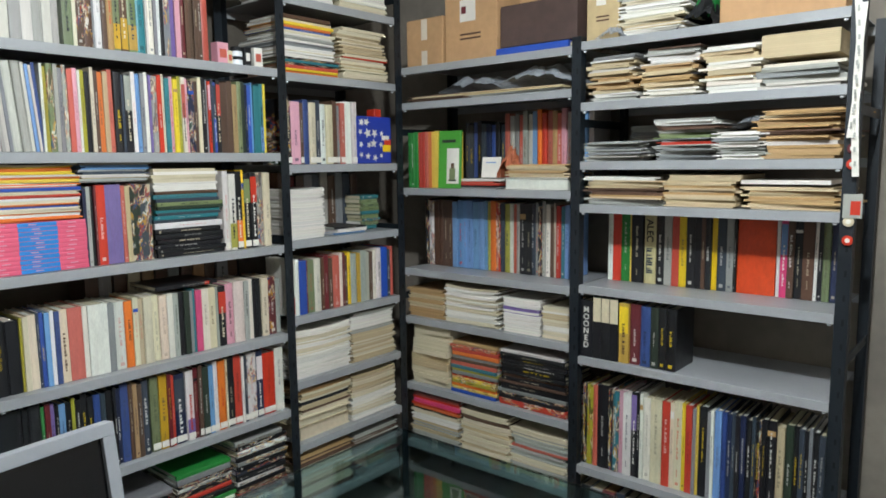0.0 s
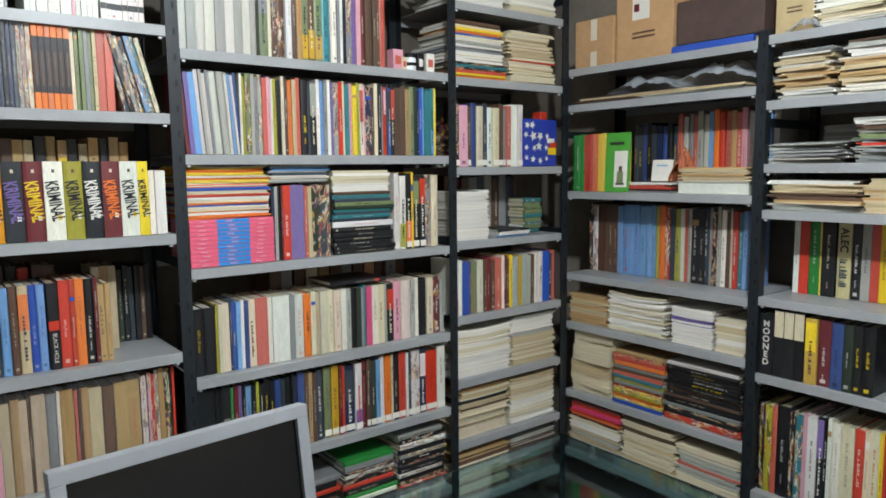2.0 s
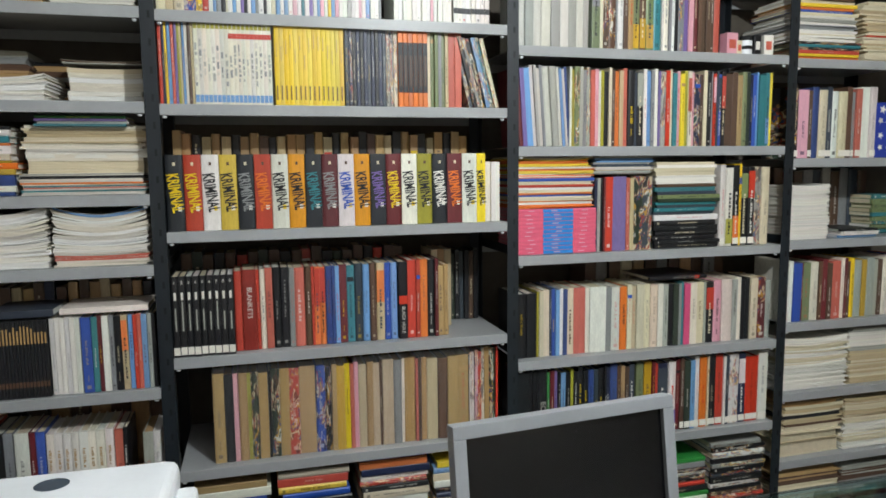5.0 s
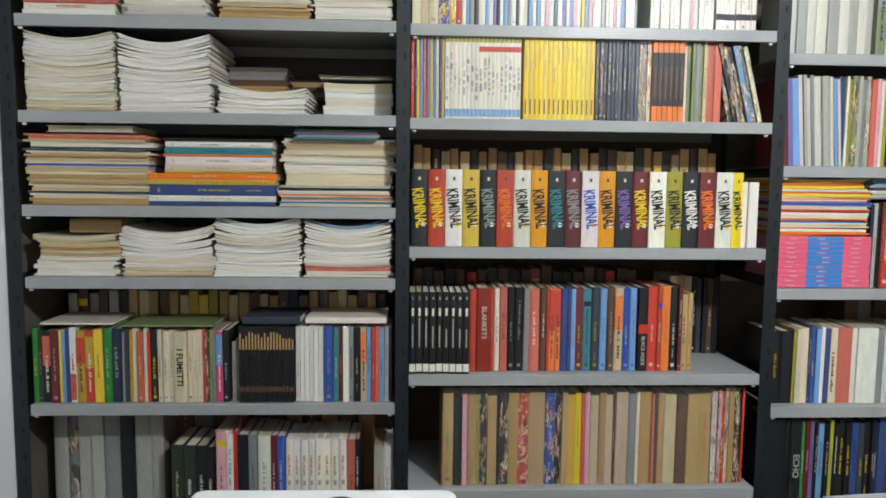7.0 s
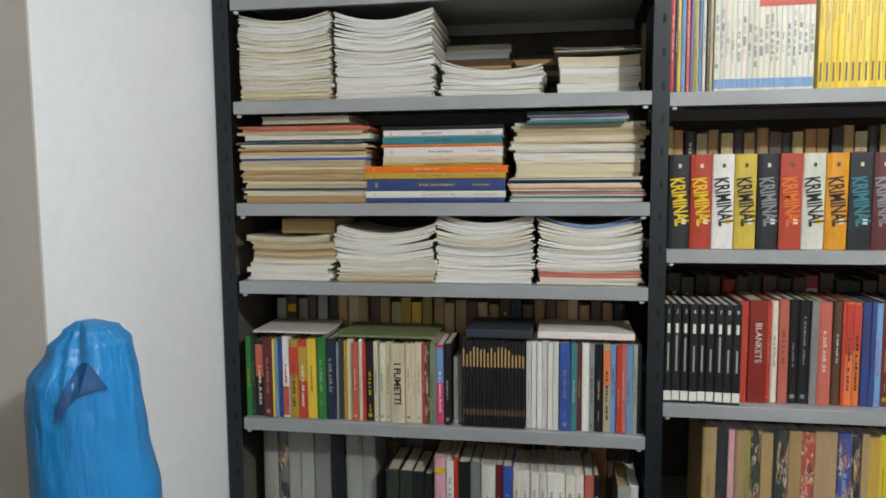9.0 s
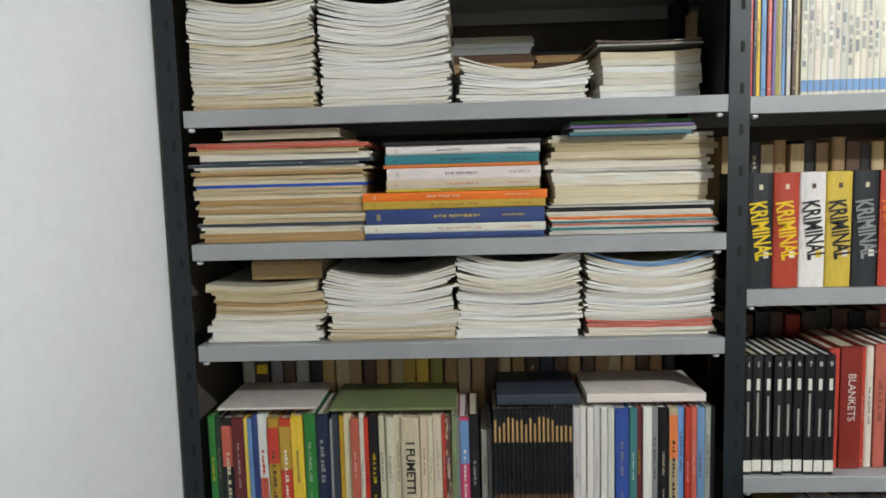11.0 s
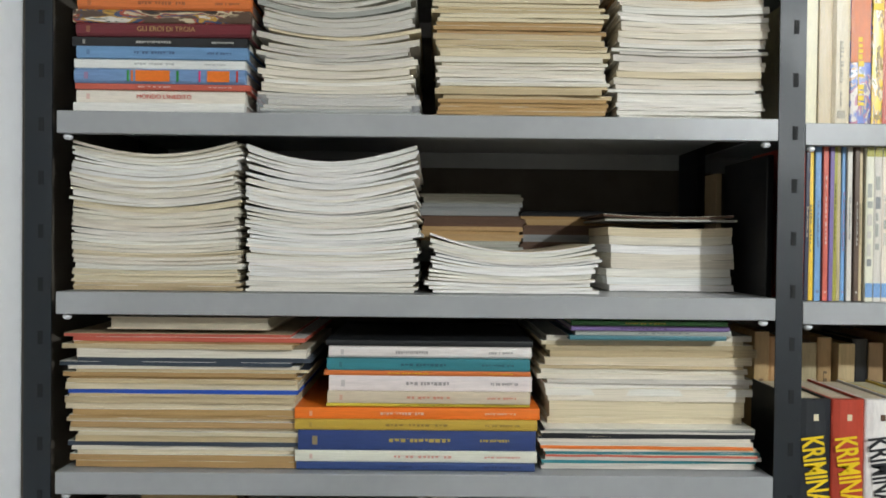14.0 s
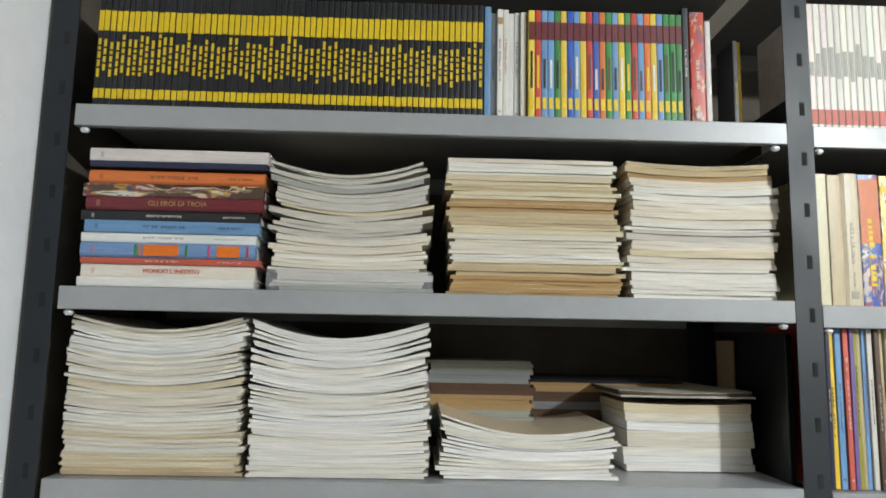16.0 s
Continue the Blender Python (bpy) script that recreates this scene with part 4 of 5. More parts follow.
S = 2
shelve(U3, S, 0.006, "k38 k34", 0.214, 0.03, vary=0.005, words=0.3)
shelve(U3, S, 0.078, "z8 c16 223 s8 u12 l15 w12 515 2+c25 a43 115 i60 g22 w33 o27 c18 j16 230 c25 c28 w21 q21 k19 d21 g12 t9 h24 127 229 q10 k+r32 p33 143 q20 121 k18 k18 c29 m*36", 0.222, 0.03, vary=0.025, words=0.4)
shelve(U3, S, 0.969, "q22", 0.21, 0.03)
pile(U3, S, 0.5, 0.74, "k", 0.012, lift=0.232, back=0.035)
rear(U3, S, 0.35, 0.95, "xgxcbxgxbxgx", 0.34, 0.23, 0.13)
S = 1
echo = shelve(U3, S, 0.002, "k46 k14 k16 k33", 0.255, words=0.3)[3]
lettering("ECHO", 0.026, echo[0], echo[1], echo[2] @ pose(0.017, -0.0016, 0.12, 0, 90, 0), RGB["q"])
shelve(U3, S, 0.112, "e10 m16 v13 k10 l21 k15 z11 k17 k19 k19 522 s17 k22 k9 n13 527 x14 b15 x16 s24", 0.252, words=0.95)
shelve(U3, S, 0.447, "f30 428 m14 r12 n+s42 w-v29 m17 x16 d25 l19 w20 o30 c7 k30 r30 w10 s13 i*44 n+i28", 0.252, tag=0.9, words=0.95)
shelve(U3, S, 0.892, "r55 i38", 0.25, vary=0.06, tag=1, words=1)
S = 0
for a, inks in ((0.02, "kgksxkmkgk"), (0.28, "ckwkgxkrkg"), (0.52, "xskwekrkwkge"), (0.76, "wkrxkwkskgkwkg")):
    pile(U3, S, a, a + 0.225, inks, 0.018, words=0.4, art=0.4)

# ---- corner unit ----
stack(U4, 7, 0.02, 0.28, 0.12, "iwic", 0.012)
stack(U4, 7, 0.3, 0.57, 0.14, "ciwcj", 0.012)
z = pile(U4, 6, 0.01, 0.29, "oyrktk", 0.0115, words=0.3)
z = stack(U4, 6, 0.0, 0.27, 0.08, "wcwgwq", 0.008, lift=z)
pile(U4, 6, 0.005, 0.275, "wcuoycx", 0.011, lift=z, slide=0.015, words=0.2)
z = stack(U4, 6, 0.31, 0.57, 0.11, "cccjcrc", 0.011, slide=0.012)
stack(U4, 6, 0.3, 0.55, 0.1, "jcjc", 0.011, slide=0.016, lift=z)
shelve(U4, 5, 0.008, "k*27 p44 x16 528 c35 s23 w30 c36 x24 g12 a25 i41 326", 0.245, vary=0.04, tag=0.6)
rear(U4, 5, 0.36, 0.58, "gxwkmgwx", 0.255, 0.22, 0.14)
stack(U4, 4, 0.005, 0.19, 0.2, "wiwiwiwi", 0.006, 0.006)
rear(U4, 4, 0.1, 0.55, "xmxgsqxgsx", 0.25, 0.2, 0.15)
pile(U4, 4, 0.25, 0.43, "lwwk", 0.009)
pile(U4, 4, 0.47, 0.58, "tftftffft", 0.016, back=0.1)
shelve(U4, 3, 0.005, "w-r19 w20 u36 m9 f34 135 x15 m24 x22 a37 115 m16 x16 y19 q36 420 q34 q20 x21 121 w28 u40 s20 a20", 0.218, vary=0.04)
stack(U4, 2, 0.006, 0.31, 0.205, "wiwicici", 0.006, 0.008, slide=0.01)
stack(U4, 2, 0.32, 0.58, 0.21, "jcjcjqiwq", 0.007, 0.004, slide=0.01)
z = pile(U4, 1, 0.02, 0.3, "Cj", 0.03, spines=False)
stack(U4, 1, 0.03, 0.3, 0.11, "cxjkcjcb", 0.011, 0.004, slide=0.015, lift=z)
stack(U4, 1, 0.31, 0.58, 0.21, "wciwcjcj", 0.007, 0.006, slide=0.008)
stack(U4, 0, 0.01, 0.3, 0.19, "xcxjwcxb", 0.008, slide=0.012)
stack(U4, 0, 0.31, 0.58, 0.2, "gmqgxq", 0.008, slide=0.012)

# ---- low unit under the boxes ----
row(V1, 4, 0.012, 0.19, "eeerraoyy", 0.245, 0.01, words=0.2, art=0, pages="w", deep=0.17)
rear(V1, 4, 0.2, 0.42, "ss5ksn5ks", 0.28, 0.19, 0.14)
rear(V1, 4, 0.42, 0.84, "aqgaq3lorabapqatlq", 0.31, 0.19, 0.14)
stack(V1, 4, 0.3, 0.5, 0.045, "gkraw", 0.006, slide=0.015)
z = pile(V1, 4, 0.53, 0.83, "I", 0.02, spines=False)
stack(V1, 4, 0.55, 0.83, 0.06, "jbjb", 0.01, slide=0.01, lift=z)
shelve(V1, 3, 0.004, "k*18 w*32 x28 x28 x34 x23 l27 l33 l22 l33 l31 l31 l16 z18 o31 r*21 s21 z29 318 a14 q18 k31 k31", 0.3, 0.14, vary=0.025, words=0.5)
shelve(V1, 3, 0.58, "s27 g14 k*19 q16 i22 x21 c8 r21 t18 l21", 0.3, 0.14, vary=0.04)
stack(V1, 2, 0.0, 0.21, 0.12, "bbjbjb", 0.007, slide=0.01)
stack(V1, 2, 0.22, 0.5, 0.165, "cicicic", 0.008, 0.008, slide=0.01)
stack(V1, 2, 0.53, 0.71, 0.15, "iwiwvwi", 0.006, 0.004)
stack(V1, 2, 0.72, 0.84, 0.135, "cicjic", 0.008)
stack(V1, 1, 0.02, 0.24, 0.26, "c2cj2ccj", 0.03, 0.0, slide=0.014, fan=0.008, twist=4)
pile(V1, 1, 0.25, 0.5, "uyozyrgztaxgorab", 0.0145, words=0.2, art=0.3)
z = pile(V1, 1, 0.51, 0.84, "RkkgKx", 0.0125, words=0.4)
pile(V1, 1, 0.52, 0.83, "kxkkkkkkw", 0.0155, lift=z, words=1)
stack(V1, 0, 0.01, 0.29, 0.15, "gqjqjic", 0.009, slide=0.012)
pile(V1, 0, 0.01, 0.29, "korhra", 0.013, lift=0.152, slide=0.012, words=0.3)
stack(V1, 0, 0.3, 0.56, 0.22, "jcjccjcxc", 0.01, 0.004, slide=0.012)
stack(V1, 0, 0.57, 0.84, 0.19, "cqcqaqc", 0.009, 0.004, slide=0.012)
stack(V1, 5, 0.03, 0.35, 0.03, "xjx", 0.008, slide=0.02, twist=4)
stack(V1, 5, 0.3, 0.8, 0.025, "qj", 0.008, slide=0.02, twist=3)

# ---- low unit with the half-empty shelf ----
NAME = "novel"
V = V2
stack(V, 6, 0.03, 0.2, 0.17, "qwjbjbj3jjwg", 0.012, slide=0.02, twist=4)
stack(V, 6, 0.23, 0.41, 0.17, "1wjjbkjb1wqx", 0.013, slide=0.018, twist=4)
stack(V, 6, 0.43, 0.6, 0.17, "w1bj1wjjwc", 0.018, slide=0.018, twist=3)
stack(V, 6, 0.61, 0.84, 0.09, "3qgq1", 0.016, slide=0.012, twist=3)
stack(V, 6, 0.61, 0.83, 0.085, "j", 0.07, lift=0.095)
stack(V, 5, 0.01, 0.24, 0.07, "q3gqgwqg", 0.005, slide=0.02, twist=6)
stack(V, 5, 0.27, 0.48, 0.13, "gqgqrgfqxwq", 0.006, slide=0.018, twist=6, back=0.05)
stack(V, 5, 0.48, 0.63, 0.09, "wq3gw", 0.006, slide=0.018, twist=5)
stack(V, 5, 0.63, 0.84, 0.055, "bbb3", 0.014, slide=0.008)
stack(V, 5, 0.61, 0.84, 0.09, "bxbbjb", 0.008, slide=0.022, twist=6, lift=0.058)
stack(V, 5, 0.1, 0.4, 0.14, "xgqgq", 0.008, back=0.22, deep=0.15)
stack(V, 4, 0.015, 0.3, 0.105, "qjbxjjjw", 0.011, slide=0.02, twist=3)
stack(V, 4, 0.32, 0.56, 0.115, "jjbjbjjj", 0.012, slide=0.012, twist=2)
stack(V, 4, 0.58, 0.85, 0.075, "jbbjbj", 0.01, slide=0.018, twist=3)
stack(V, 4, 0.56, 0.82, 0.02, "i", 0.02, lift=0.078)
shelve(V, 3, 0.032, "w21 r33 e37 y7 k46", 0.264, 0.17, vary=0.01, deep=0.17)
m = V.m @ pose(0.18, 0.172, V.z[3] + 0.001)
b, ms = book(m, 0.044, 0.16, 0.262, "z", False, 0, where="with a lettered spine", name=NAME)
b.color = hexed("C9BE8C")
lettering("ALEC", 0.036, b, ms, m @ pose(0.022, -0.0012, 0.2, 0, 90, 0), RGB["k"])
line_of(b, ms, m @ pose(0.01, -0.0012, 0.04) @ Matrix.Diagonal((0.024, 0.001, 0.1, 1)), RGB["s"])
shelve(V, 3, 0.226, "k32 q28 r27 y27 k31 k22 x14 k22 y19 s33 q23 k9", 0.262, 0.17, vary=0.012)
shelve(V, 3, 0.515, "r124", 0.264, 0.17, words=0, vary=0)[0][0].color = hexed("D84A1C")
shelve(V, 3, 0.643, "w11 h+l22 x21 k25 x35 w10 k14 f23 n23", 0.262, 0.17, vary=0.02)
m = V.m @ pose(0.004, 0.012, V.z[2] + 0.001)
b, ms = book(m, 0.05, 0.17, 0.215, "k", False, 0, where="with a lettered spine", name=NAME)
for i, ch in enumerate("MOONED"):
    lettering(ch, 0.03, b, ms, m @ pose(0.025, -0.0012, 0.18 - i * 0.027), RGB["w"])
for i in range(3):
    m = V.m @ pose(0.056 + i * 0.034, 0.012, V.z[2] + 0.001)
    b, ms = book(m, 0.033, 0.17, 0.235, "k", False, 0, name=NAME)
    mark(b, ms, m @ pose(0.001, -0.0006, 0.14) @ Matrix.Diagonal((0.031, 0.001, 0.09, 1)), RGB["c"], "band")
shelve(V, 2, 0.16, "4+y38 m42 538 d31 k27 k36", 0.22, 0.014, vary=0.01, words=0.9)
shelve(V, 1, 0.007, "k*15 z*26 a20 k46 k*17 t*25 p18 w31 k+v22 k11 w13 130 242 r29 216 227 y14 r23 g12 y10 k28 g14 w11 l23 518 n15 s14 k16 n18 k18 s12 k*16 k18 k29 j24 d26 k18 s16 k12 g11 k16 s19 d20", 0.318, 0.03, vary=0.03, words=0.95, deep=0.19)
row(V, 0, 0.01, 0.846, "kgmsxkndrkcgkmsxkdnk", 0.22, 0.05)

# ---- loose things on the shelves ----
def carton(u, n, s0, s1, d0, d1, tall, label, mat=CARD, tape=True, tag="", lift=0.0, tilt=0.0):
    """A cardboard box with lid flaps, tape and a paper label."""
    w, d = s1 - s0, d1 - d0
    top = thing("cardboard_box", label, "box", u.m @ pose(s0, d0, u.z[n] + 0.001 + lift, 0, 0, tilt))
    part("carton", rounded(0, w, 0, d, 0, tall - 0.004, 0.004), mat, top)
    for a, b in ((0.002, d / 2 - 0.001), (d / 2 + 0.001, d - 0.002)):
        part("flap", rounded(0.002, w - 0.002, a, b, tall - 0.004, tall, 0.001, 1), mat, top)
    if tape:
        bm = bmesh.new()
        box(bm, w * 0.42, w * 0.58, -0.0008, 0, tall * 0.55, tall - 0.004)
        part("tape", bm, PLAIN, top, "clear whitish packing tape").color = hexed("D8CDBB")
        bm = bmesh.new()
        box(bm, w * 0.42, w * 0.58, -0.0008, 0, 0.004, tall * 0.32)
        part("tape", bm, PLAIN, top, "clear whitish packing tape").color = hexed("D8CDBB")
    if tag:
        bm = bmesh.new()
        box(bm, w * 0.3, w * 0.6, -0.001, 0, tall * 0.55, tall * 0.85)
        lab = part("paper_label", bm, PLAIN, top, "white printed paper label")
        lab.color = RGB["i"]
        bm = bmesh.new()
        box(bm, w * 0.33, w * 0.42, -0.002, -0.001, tall * 0.66, tall * 0.76)
        part("print_mark", bm, PLAIN, lab).color = RGB["m"]
        for z in (0.3, 0.36):
            bm = bmesh.new()
            box(bm, w * 0.3, w * 0.7, -0.001, 0, tall * z, tall * (z + 0.025))
            part("print_mark", bm, PLAIN, top).color = RGB["x"]
    return top


carton(V1, 6, 0.01, 0.215, 0.03, 0.33, 0.2, "small brown cardboard box with peeling tape")
carton(V1, 6, 0.222, 0.49, 0.04, 0.36, 0.29, "larger brown cardboard box with a white label", tape=False, tag="y")
CRATE = material("dark_fibreboard", hexed("54413A"), 0.7, grain=30, depth=0.2)
PALE = material("pale_cardboard", hexed("C2AC80"), 0.85, grain=40, depth=0.12)
carton(V1, 6, 0.5, 0.845, 0.05, 0.36, 0.16, "dark brown fibreboard box on a blue folder", CRATE, False, "", 0.034)
pile(V1, 6, 0.5, 0.84, "u", 0.026, back=0.015, deep=0.3, vary=0, words=0)
carton(V1, 6, 0.56, 0.82, 0.1, 0.34, 0.05, "flat brown cardboard box lid", CARD, False, "", 0.196)
carton(V2, 6 + 1, 0.005, 0.13, 0.03, 0.3, 0.22, "pale cardboard box with printed marks", PALE, False, "y")
stack(V2, 7, 0.14, 0.36, 0.13, "ijciwcq", 0.009, 0.0, slide=0.015, twist=4)
carton(V2, 7, 0.47, 0.83, 0.05, 0.36, 0.2, "brown cardboard box in the shade", CARD, False)


def crumpled(name, label, category, u, n, s0, s1, d0, d1, tall, mat, seed, lift=0.0):
    """A crumpled sheet heaped on a shelf."""
    bm = bmesh.new()
    nx, ny = 34, 14
    off = Vector((seed * 3.1, seed * 1.7, 0))
    grid = {}
    for i in range(nx + 1):
        for j in range(ny + 1):
            x, y = i / nx, j / ny
            hump = math.sin(math.pi * x) ** 0.6 * math.sin(math.pi * min(1, y * 0.9 + 0.08)) ** 0.5
            rough = noise.fractal(Vector((x * 5, y * 3, 0)) + off, 1.0, 2.0, 4)
            fold = abs(noise.noise(Vector((x * 9, y * 5, 2)) + off))
            z = max(0.001, tall * hump * (0.6 + 0.35 * rough + 0.22 * fold))
            grid[i, j] = bm.verts.new((s0 + (s1 - s0) * x + 0.012 * rough, d0 + (d1 - d0) * y + 0.012 * fold, u.z[n] + 0.001 + lift + z))
    for i in range(nx):
        for j in range(ny):
            bm.faces.new((grid[i, j], grid[i + 1, j], grid[i + 1, j + 1], grid[i, j + 1])).smooth = True
    ob = new(name, mesh_of(name, bm, mat))
    ob.matrix_basis = u.m
    return tagged(ob, label, category)


MILKY = clear_material("milky_film", (0.74, 0.8, 0.88, 1), 0.15, 0.5, 0.9, 0.012, 30)
crumpled("plastic_bag", "crumpled clear plastic bag lying on papers", "plastic bag", V1, 5, 0.2, 0.52, 0.01, 0.22, 0.085, MILKY, 1, 0.03)
crumpled("plastic_bag", "crumpled milky plastic bag on a metal shelf", "plastic bag", V1, 5, 0.5, 0.84, 0.01, 0.24, 0.1, MILKY, 2, 0.03)
crumpled("plastic_bag", "crumpled clear plastic wrap on a paper pile", "plastic bag", V2, 5, 0.52, 0.68, 0.03, 0.2, 0.06, MILKY, 3, 0.1)
crumpled("plastic_bag", "small white crumpled plastic bag on the shelf top", "plastic bag", V2, 7, 0.06, 0.16, -0.005, 0.04, 0.05, MILKY, 4)
crumpled("plastic_bag", "dark crumpled plastic bag between the boxes", "plastic bag", V2, 7, 0.34, 0.47, 0.02, 0.2, 0.13, DARK, 5)
GREEN = material("green_plastic", hexed("1F7A37"), 0.4)
crumpled("plastic_bag", "green crumpled plastic bag on the shelf top", "plastic bag", V2, 7, 0.33, 0.44, 0.1, 0.25, 0.2, GREEN, 6)
TERRA = material("terracotta_paint", hexed("BE6A45"), 0.6, grain=22, depth=0.4)
bundle = crumpled("paper_ornament", "small orange and cream crumpled paper ornament", "ornament", V1, 4, 0.49, 0.575, 0.03, 0.1, 0.16, TERRA, 8, 0.045)

# white card leaning on the papers
card = thing("folded_card", "small white printed card standing on papers", "card", V1.m @ pose(0.4, 0.05, V1.z[4] + 0.047, -8))
part("card_sheet", rounded(0, 0.095, 0, 0.002, 0, 0.085, 0.0005, 1), PLAIN, card).color = RGB["i"]
bm = bmesh.new()
box(bm, 0.02, 0.07, -0.0008, 0, 0.06, 0.065)
part("print_mark", bm, PLAIN, card).color = RGB["l"]

# green album with its cover to the front
face = thing("picture_album", "green album shown cover first with a white picture", "album", V1.m @ pose(0.195, 0.012, V1.z[4] + 0.001, -3, 0, 4))
part("cover", rounded(0, 0.115, 0, 0.012, 0, 0.245, 0.0015, 1), PLAIN, face).color = hexed("4EA336")
part("picture", rounded(0.045, 0.108, -0.0012, 0, 0.02, 0.17, 0.0005, 1), PLAIN, face, "white picture panel").color = RGB["i"]
for x, z, w, h, c in ((0.06, 0.035, 0.03, 0.05, "f"), (0.068, 0.085, 0.016, 0.022, "x"), (0.056, 0.03, 0.04, 0.008, "d"), (0.02, 0.195, 0.07, 0.012, "d")):
    part("print_patch", rounded(x, x + w, -0.0024, -0.0013, z, z + h, 0.0004, 1), PLAIN, face).color = RGB[c]

# blue box with stars
star = thing("gift_box", "blue cardboard box printed with white stars", "box", U4.m @ pose(0.37, 0.02, U4.z[5] + 0.001))
shell = part("carton", rounded(0, 0.21, 0, 0.13, 0, 0.2, 0.003, 1), PLAIN, star)
shell.color = hexed("223A9E")
for i in range(14):
    x, z, r = 0.024 + 0.042 * (i % 4) + rng.uniform(-0.008, 0.008), 0.03 + 0.05 * (i // 4) + rng.uniform(-0.008, 0.008), rng.uniform(0.012, 0.024)
    bm = bmesh.new()
    turn = rng.uniform(0, 1)
    pts = [bm.verts.new((x + (r if a % 2 == 0 else r * 0.42) * math.sin(a * math.pi / 5 + turn), -0.001, z + (r if a % 2 == 0 else r * 0.42) * math.cos(a * math.pi / 5 + turn))) for a in range(10)]
    bm.faces.new(pts)
    part("printed_star", bm, PLAIN, shell).color = RGB["i"]
for x, z, w, h, k in ((0.155, 0.05, 0.05, 0.03, "y"), (0.165, 0.08, 0.04, 0.025, "r"), (0.15, 0.1, 0.045, 0.02, "i")):
    bm = bmesh.new()
    box(bm, x, x + w, -0.0008, 0, z, z + h)
    part("print_patch", bm, PLAIN, shell).color = RGB[k]
red = thing("small_box", "small red cardboard box on top of another box", "box", U4.m @ pose(0.52, 0.06, U4.z[5] + 0.202))
part("carton", rounded(0, 0.04, 0, 0.05, 0, 0.035, 0.002, 1), PLAIN, red).color = RGB["r"]


def round_part(name, r0, r1, z0, z1, mat, parent, seg=20, label=""):
    bm = bmesh.new()
    bmesh.ops.create_cone(bm, cap_ends=True, segments=seg, radius1=r0, radius2=r1, depth=z1 - z0, matrix=pose(0, 0, (z0 + z1) / 2))
    bmesh.ops.bevel(bm, geom=[e for e in bm.edges if abs(e.verts[0].co.z - e.verts[1].co.z) < 1e-6], offset=min(0.002, r1 * 0.2), segments=2, affect="EDGES")
    return part(name, bm, mat, parent, label)


jar = thing("small_jar", "small white jar with a dark lid", "jar", U3.m @ pose(0.856, 0.05, U3.z[5] + 0.001))
pot = round_part("jar_body", 0.022, 0.022, 0, 0.05, WHITE, jar)
round_part("lid", 0.02, 0.02, 0.05, 0.066, DARK, jar, label="black screw lid")
bm = bmesh.new()
bmesh.ops.create_cone(bm, cap_ends=False, segments=20, radius1=0.0224, radius2=0.0224, depth=0.012, matrix=pose(0, 0, 0.026))
part("paper_label", bm, DARK, pot)
for s, w, h, k, label in ((0.775, 0.045, 0.075, "p", "small pink and cream carton on the shelf"), (0.815, 0.02, 0.05, "c", "small cream carton on the shelf"), (0.885, 0.03, 0.07, "k", "small black carton on the shelf"), (0.925, 0.035, 0.072, "i", "small white carton on the shelf")):
    b = thing("small_box", label, "box", U3.m @ pose(s, 0.04, U3.z[5] + 0.001, 0, 0, rng.uniform(-6, 6)))
    part("carton", rounded(0, w, 0, 0.04, 0, h, 0.0015, 1), PLAIN, b).color = RGB[k]
    bm = bmesh.new()
    box(bm, w * 0.2, w * 0.8, -0.0006, 0, h * 0.3, h * 0.7)
    part("print_patch", bm, PLAIN, b).color = RGB["a" if k != "k" else "w"]

# strap and badges on the end upright
strap = thing("lanyard", "white printed lanyard hanging from the shelf corner", "lanyard", pose(1.752, 3.735, 0))
for x, z0, z1, lean in ((0.0, 1.63, 2.02, 0.012), (0.02, 1.52, 2.0, -0.012)):
    bm = bmesh.new()
    for i in range(14):
        a, b = i / 14, (i + 1) / 14
        pts = []
        for f in (a, b):
            c = x + lean * math.sin(f * 3)
            pts.append([bm.verts.new((c + dx, -0.012 + 0.006 * math.sin(f * 4) + dy, z0 + (z1 - z0) * f)) for dx, dy in ((0, 0), (0.018, 0), (0.018, 0.0015), (0, 0.0015))])
        for q in range(4):
            bm.faces.new((pts[0][q], pts[0][(q + 1) % 4], pts[1][(q + 1) % 4], pts[1][q]))
    bmesh.ops.remove_doubles(bm, verts=bm.verts, dist=1e-5)
    band = part("strap", bm, PLAIN, strap)
    band.color = RGB["i"]
    for i in range(9):
        bm = bmesh.new()
        z = z0 + 0.03 + i * 0.04
        if z > z1 - 0.03:
            break
        c = x + lean * math.sin((z - z0) / (z1 - z0) * 3)
        box(bm, c + 0.006, c + 0.012, -0.0205, -0.02, z, z + 0.014)
        part("print_mark", bm, PLAIN, band).color = RGB["q"]
for z, k in ((1.6, "m"), (1.555, "r"), (1.335, "r"), (1.39, "c")):
    bdg = thing("badge", "round pin badge on the slate steel upright", "badge", pose(1.768, 3.738, z, 90))
    disc = round_part("badge_disc", 0.016, 0.013, 0, 0.004, PLAIN, bdg)
    disc.color = RGB[k]
    round_part("badge_print", 0.007, 0.006, 0.004, 0.005, PLAIN, disc).color = RGB["i"]
hang = thing("hanging_card", "small printed card hanging on the steel upright", "card", pose(1.752, 3.735, 1.4))
part("card_sheet", rounded(0, 0.05, -0.004, 0, 0, 0.07, 0.001, 1), PLAIN, hang).color = RGB["q"]
bm = bmesh.new()
box(bm, 0.02, 0.045, -0.0048, -0.004, 0.01, 0.05)
part("print_patch", bm, PLAIN, hang).color = RGB["r"]

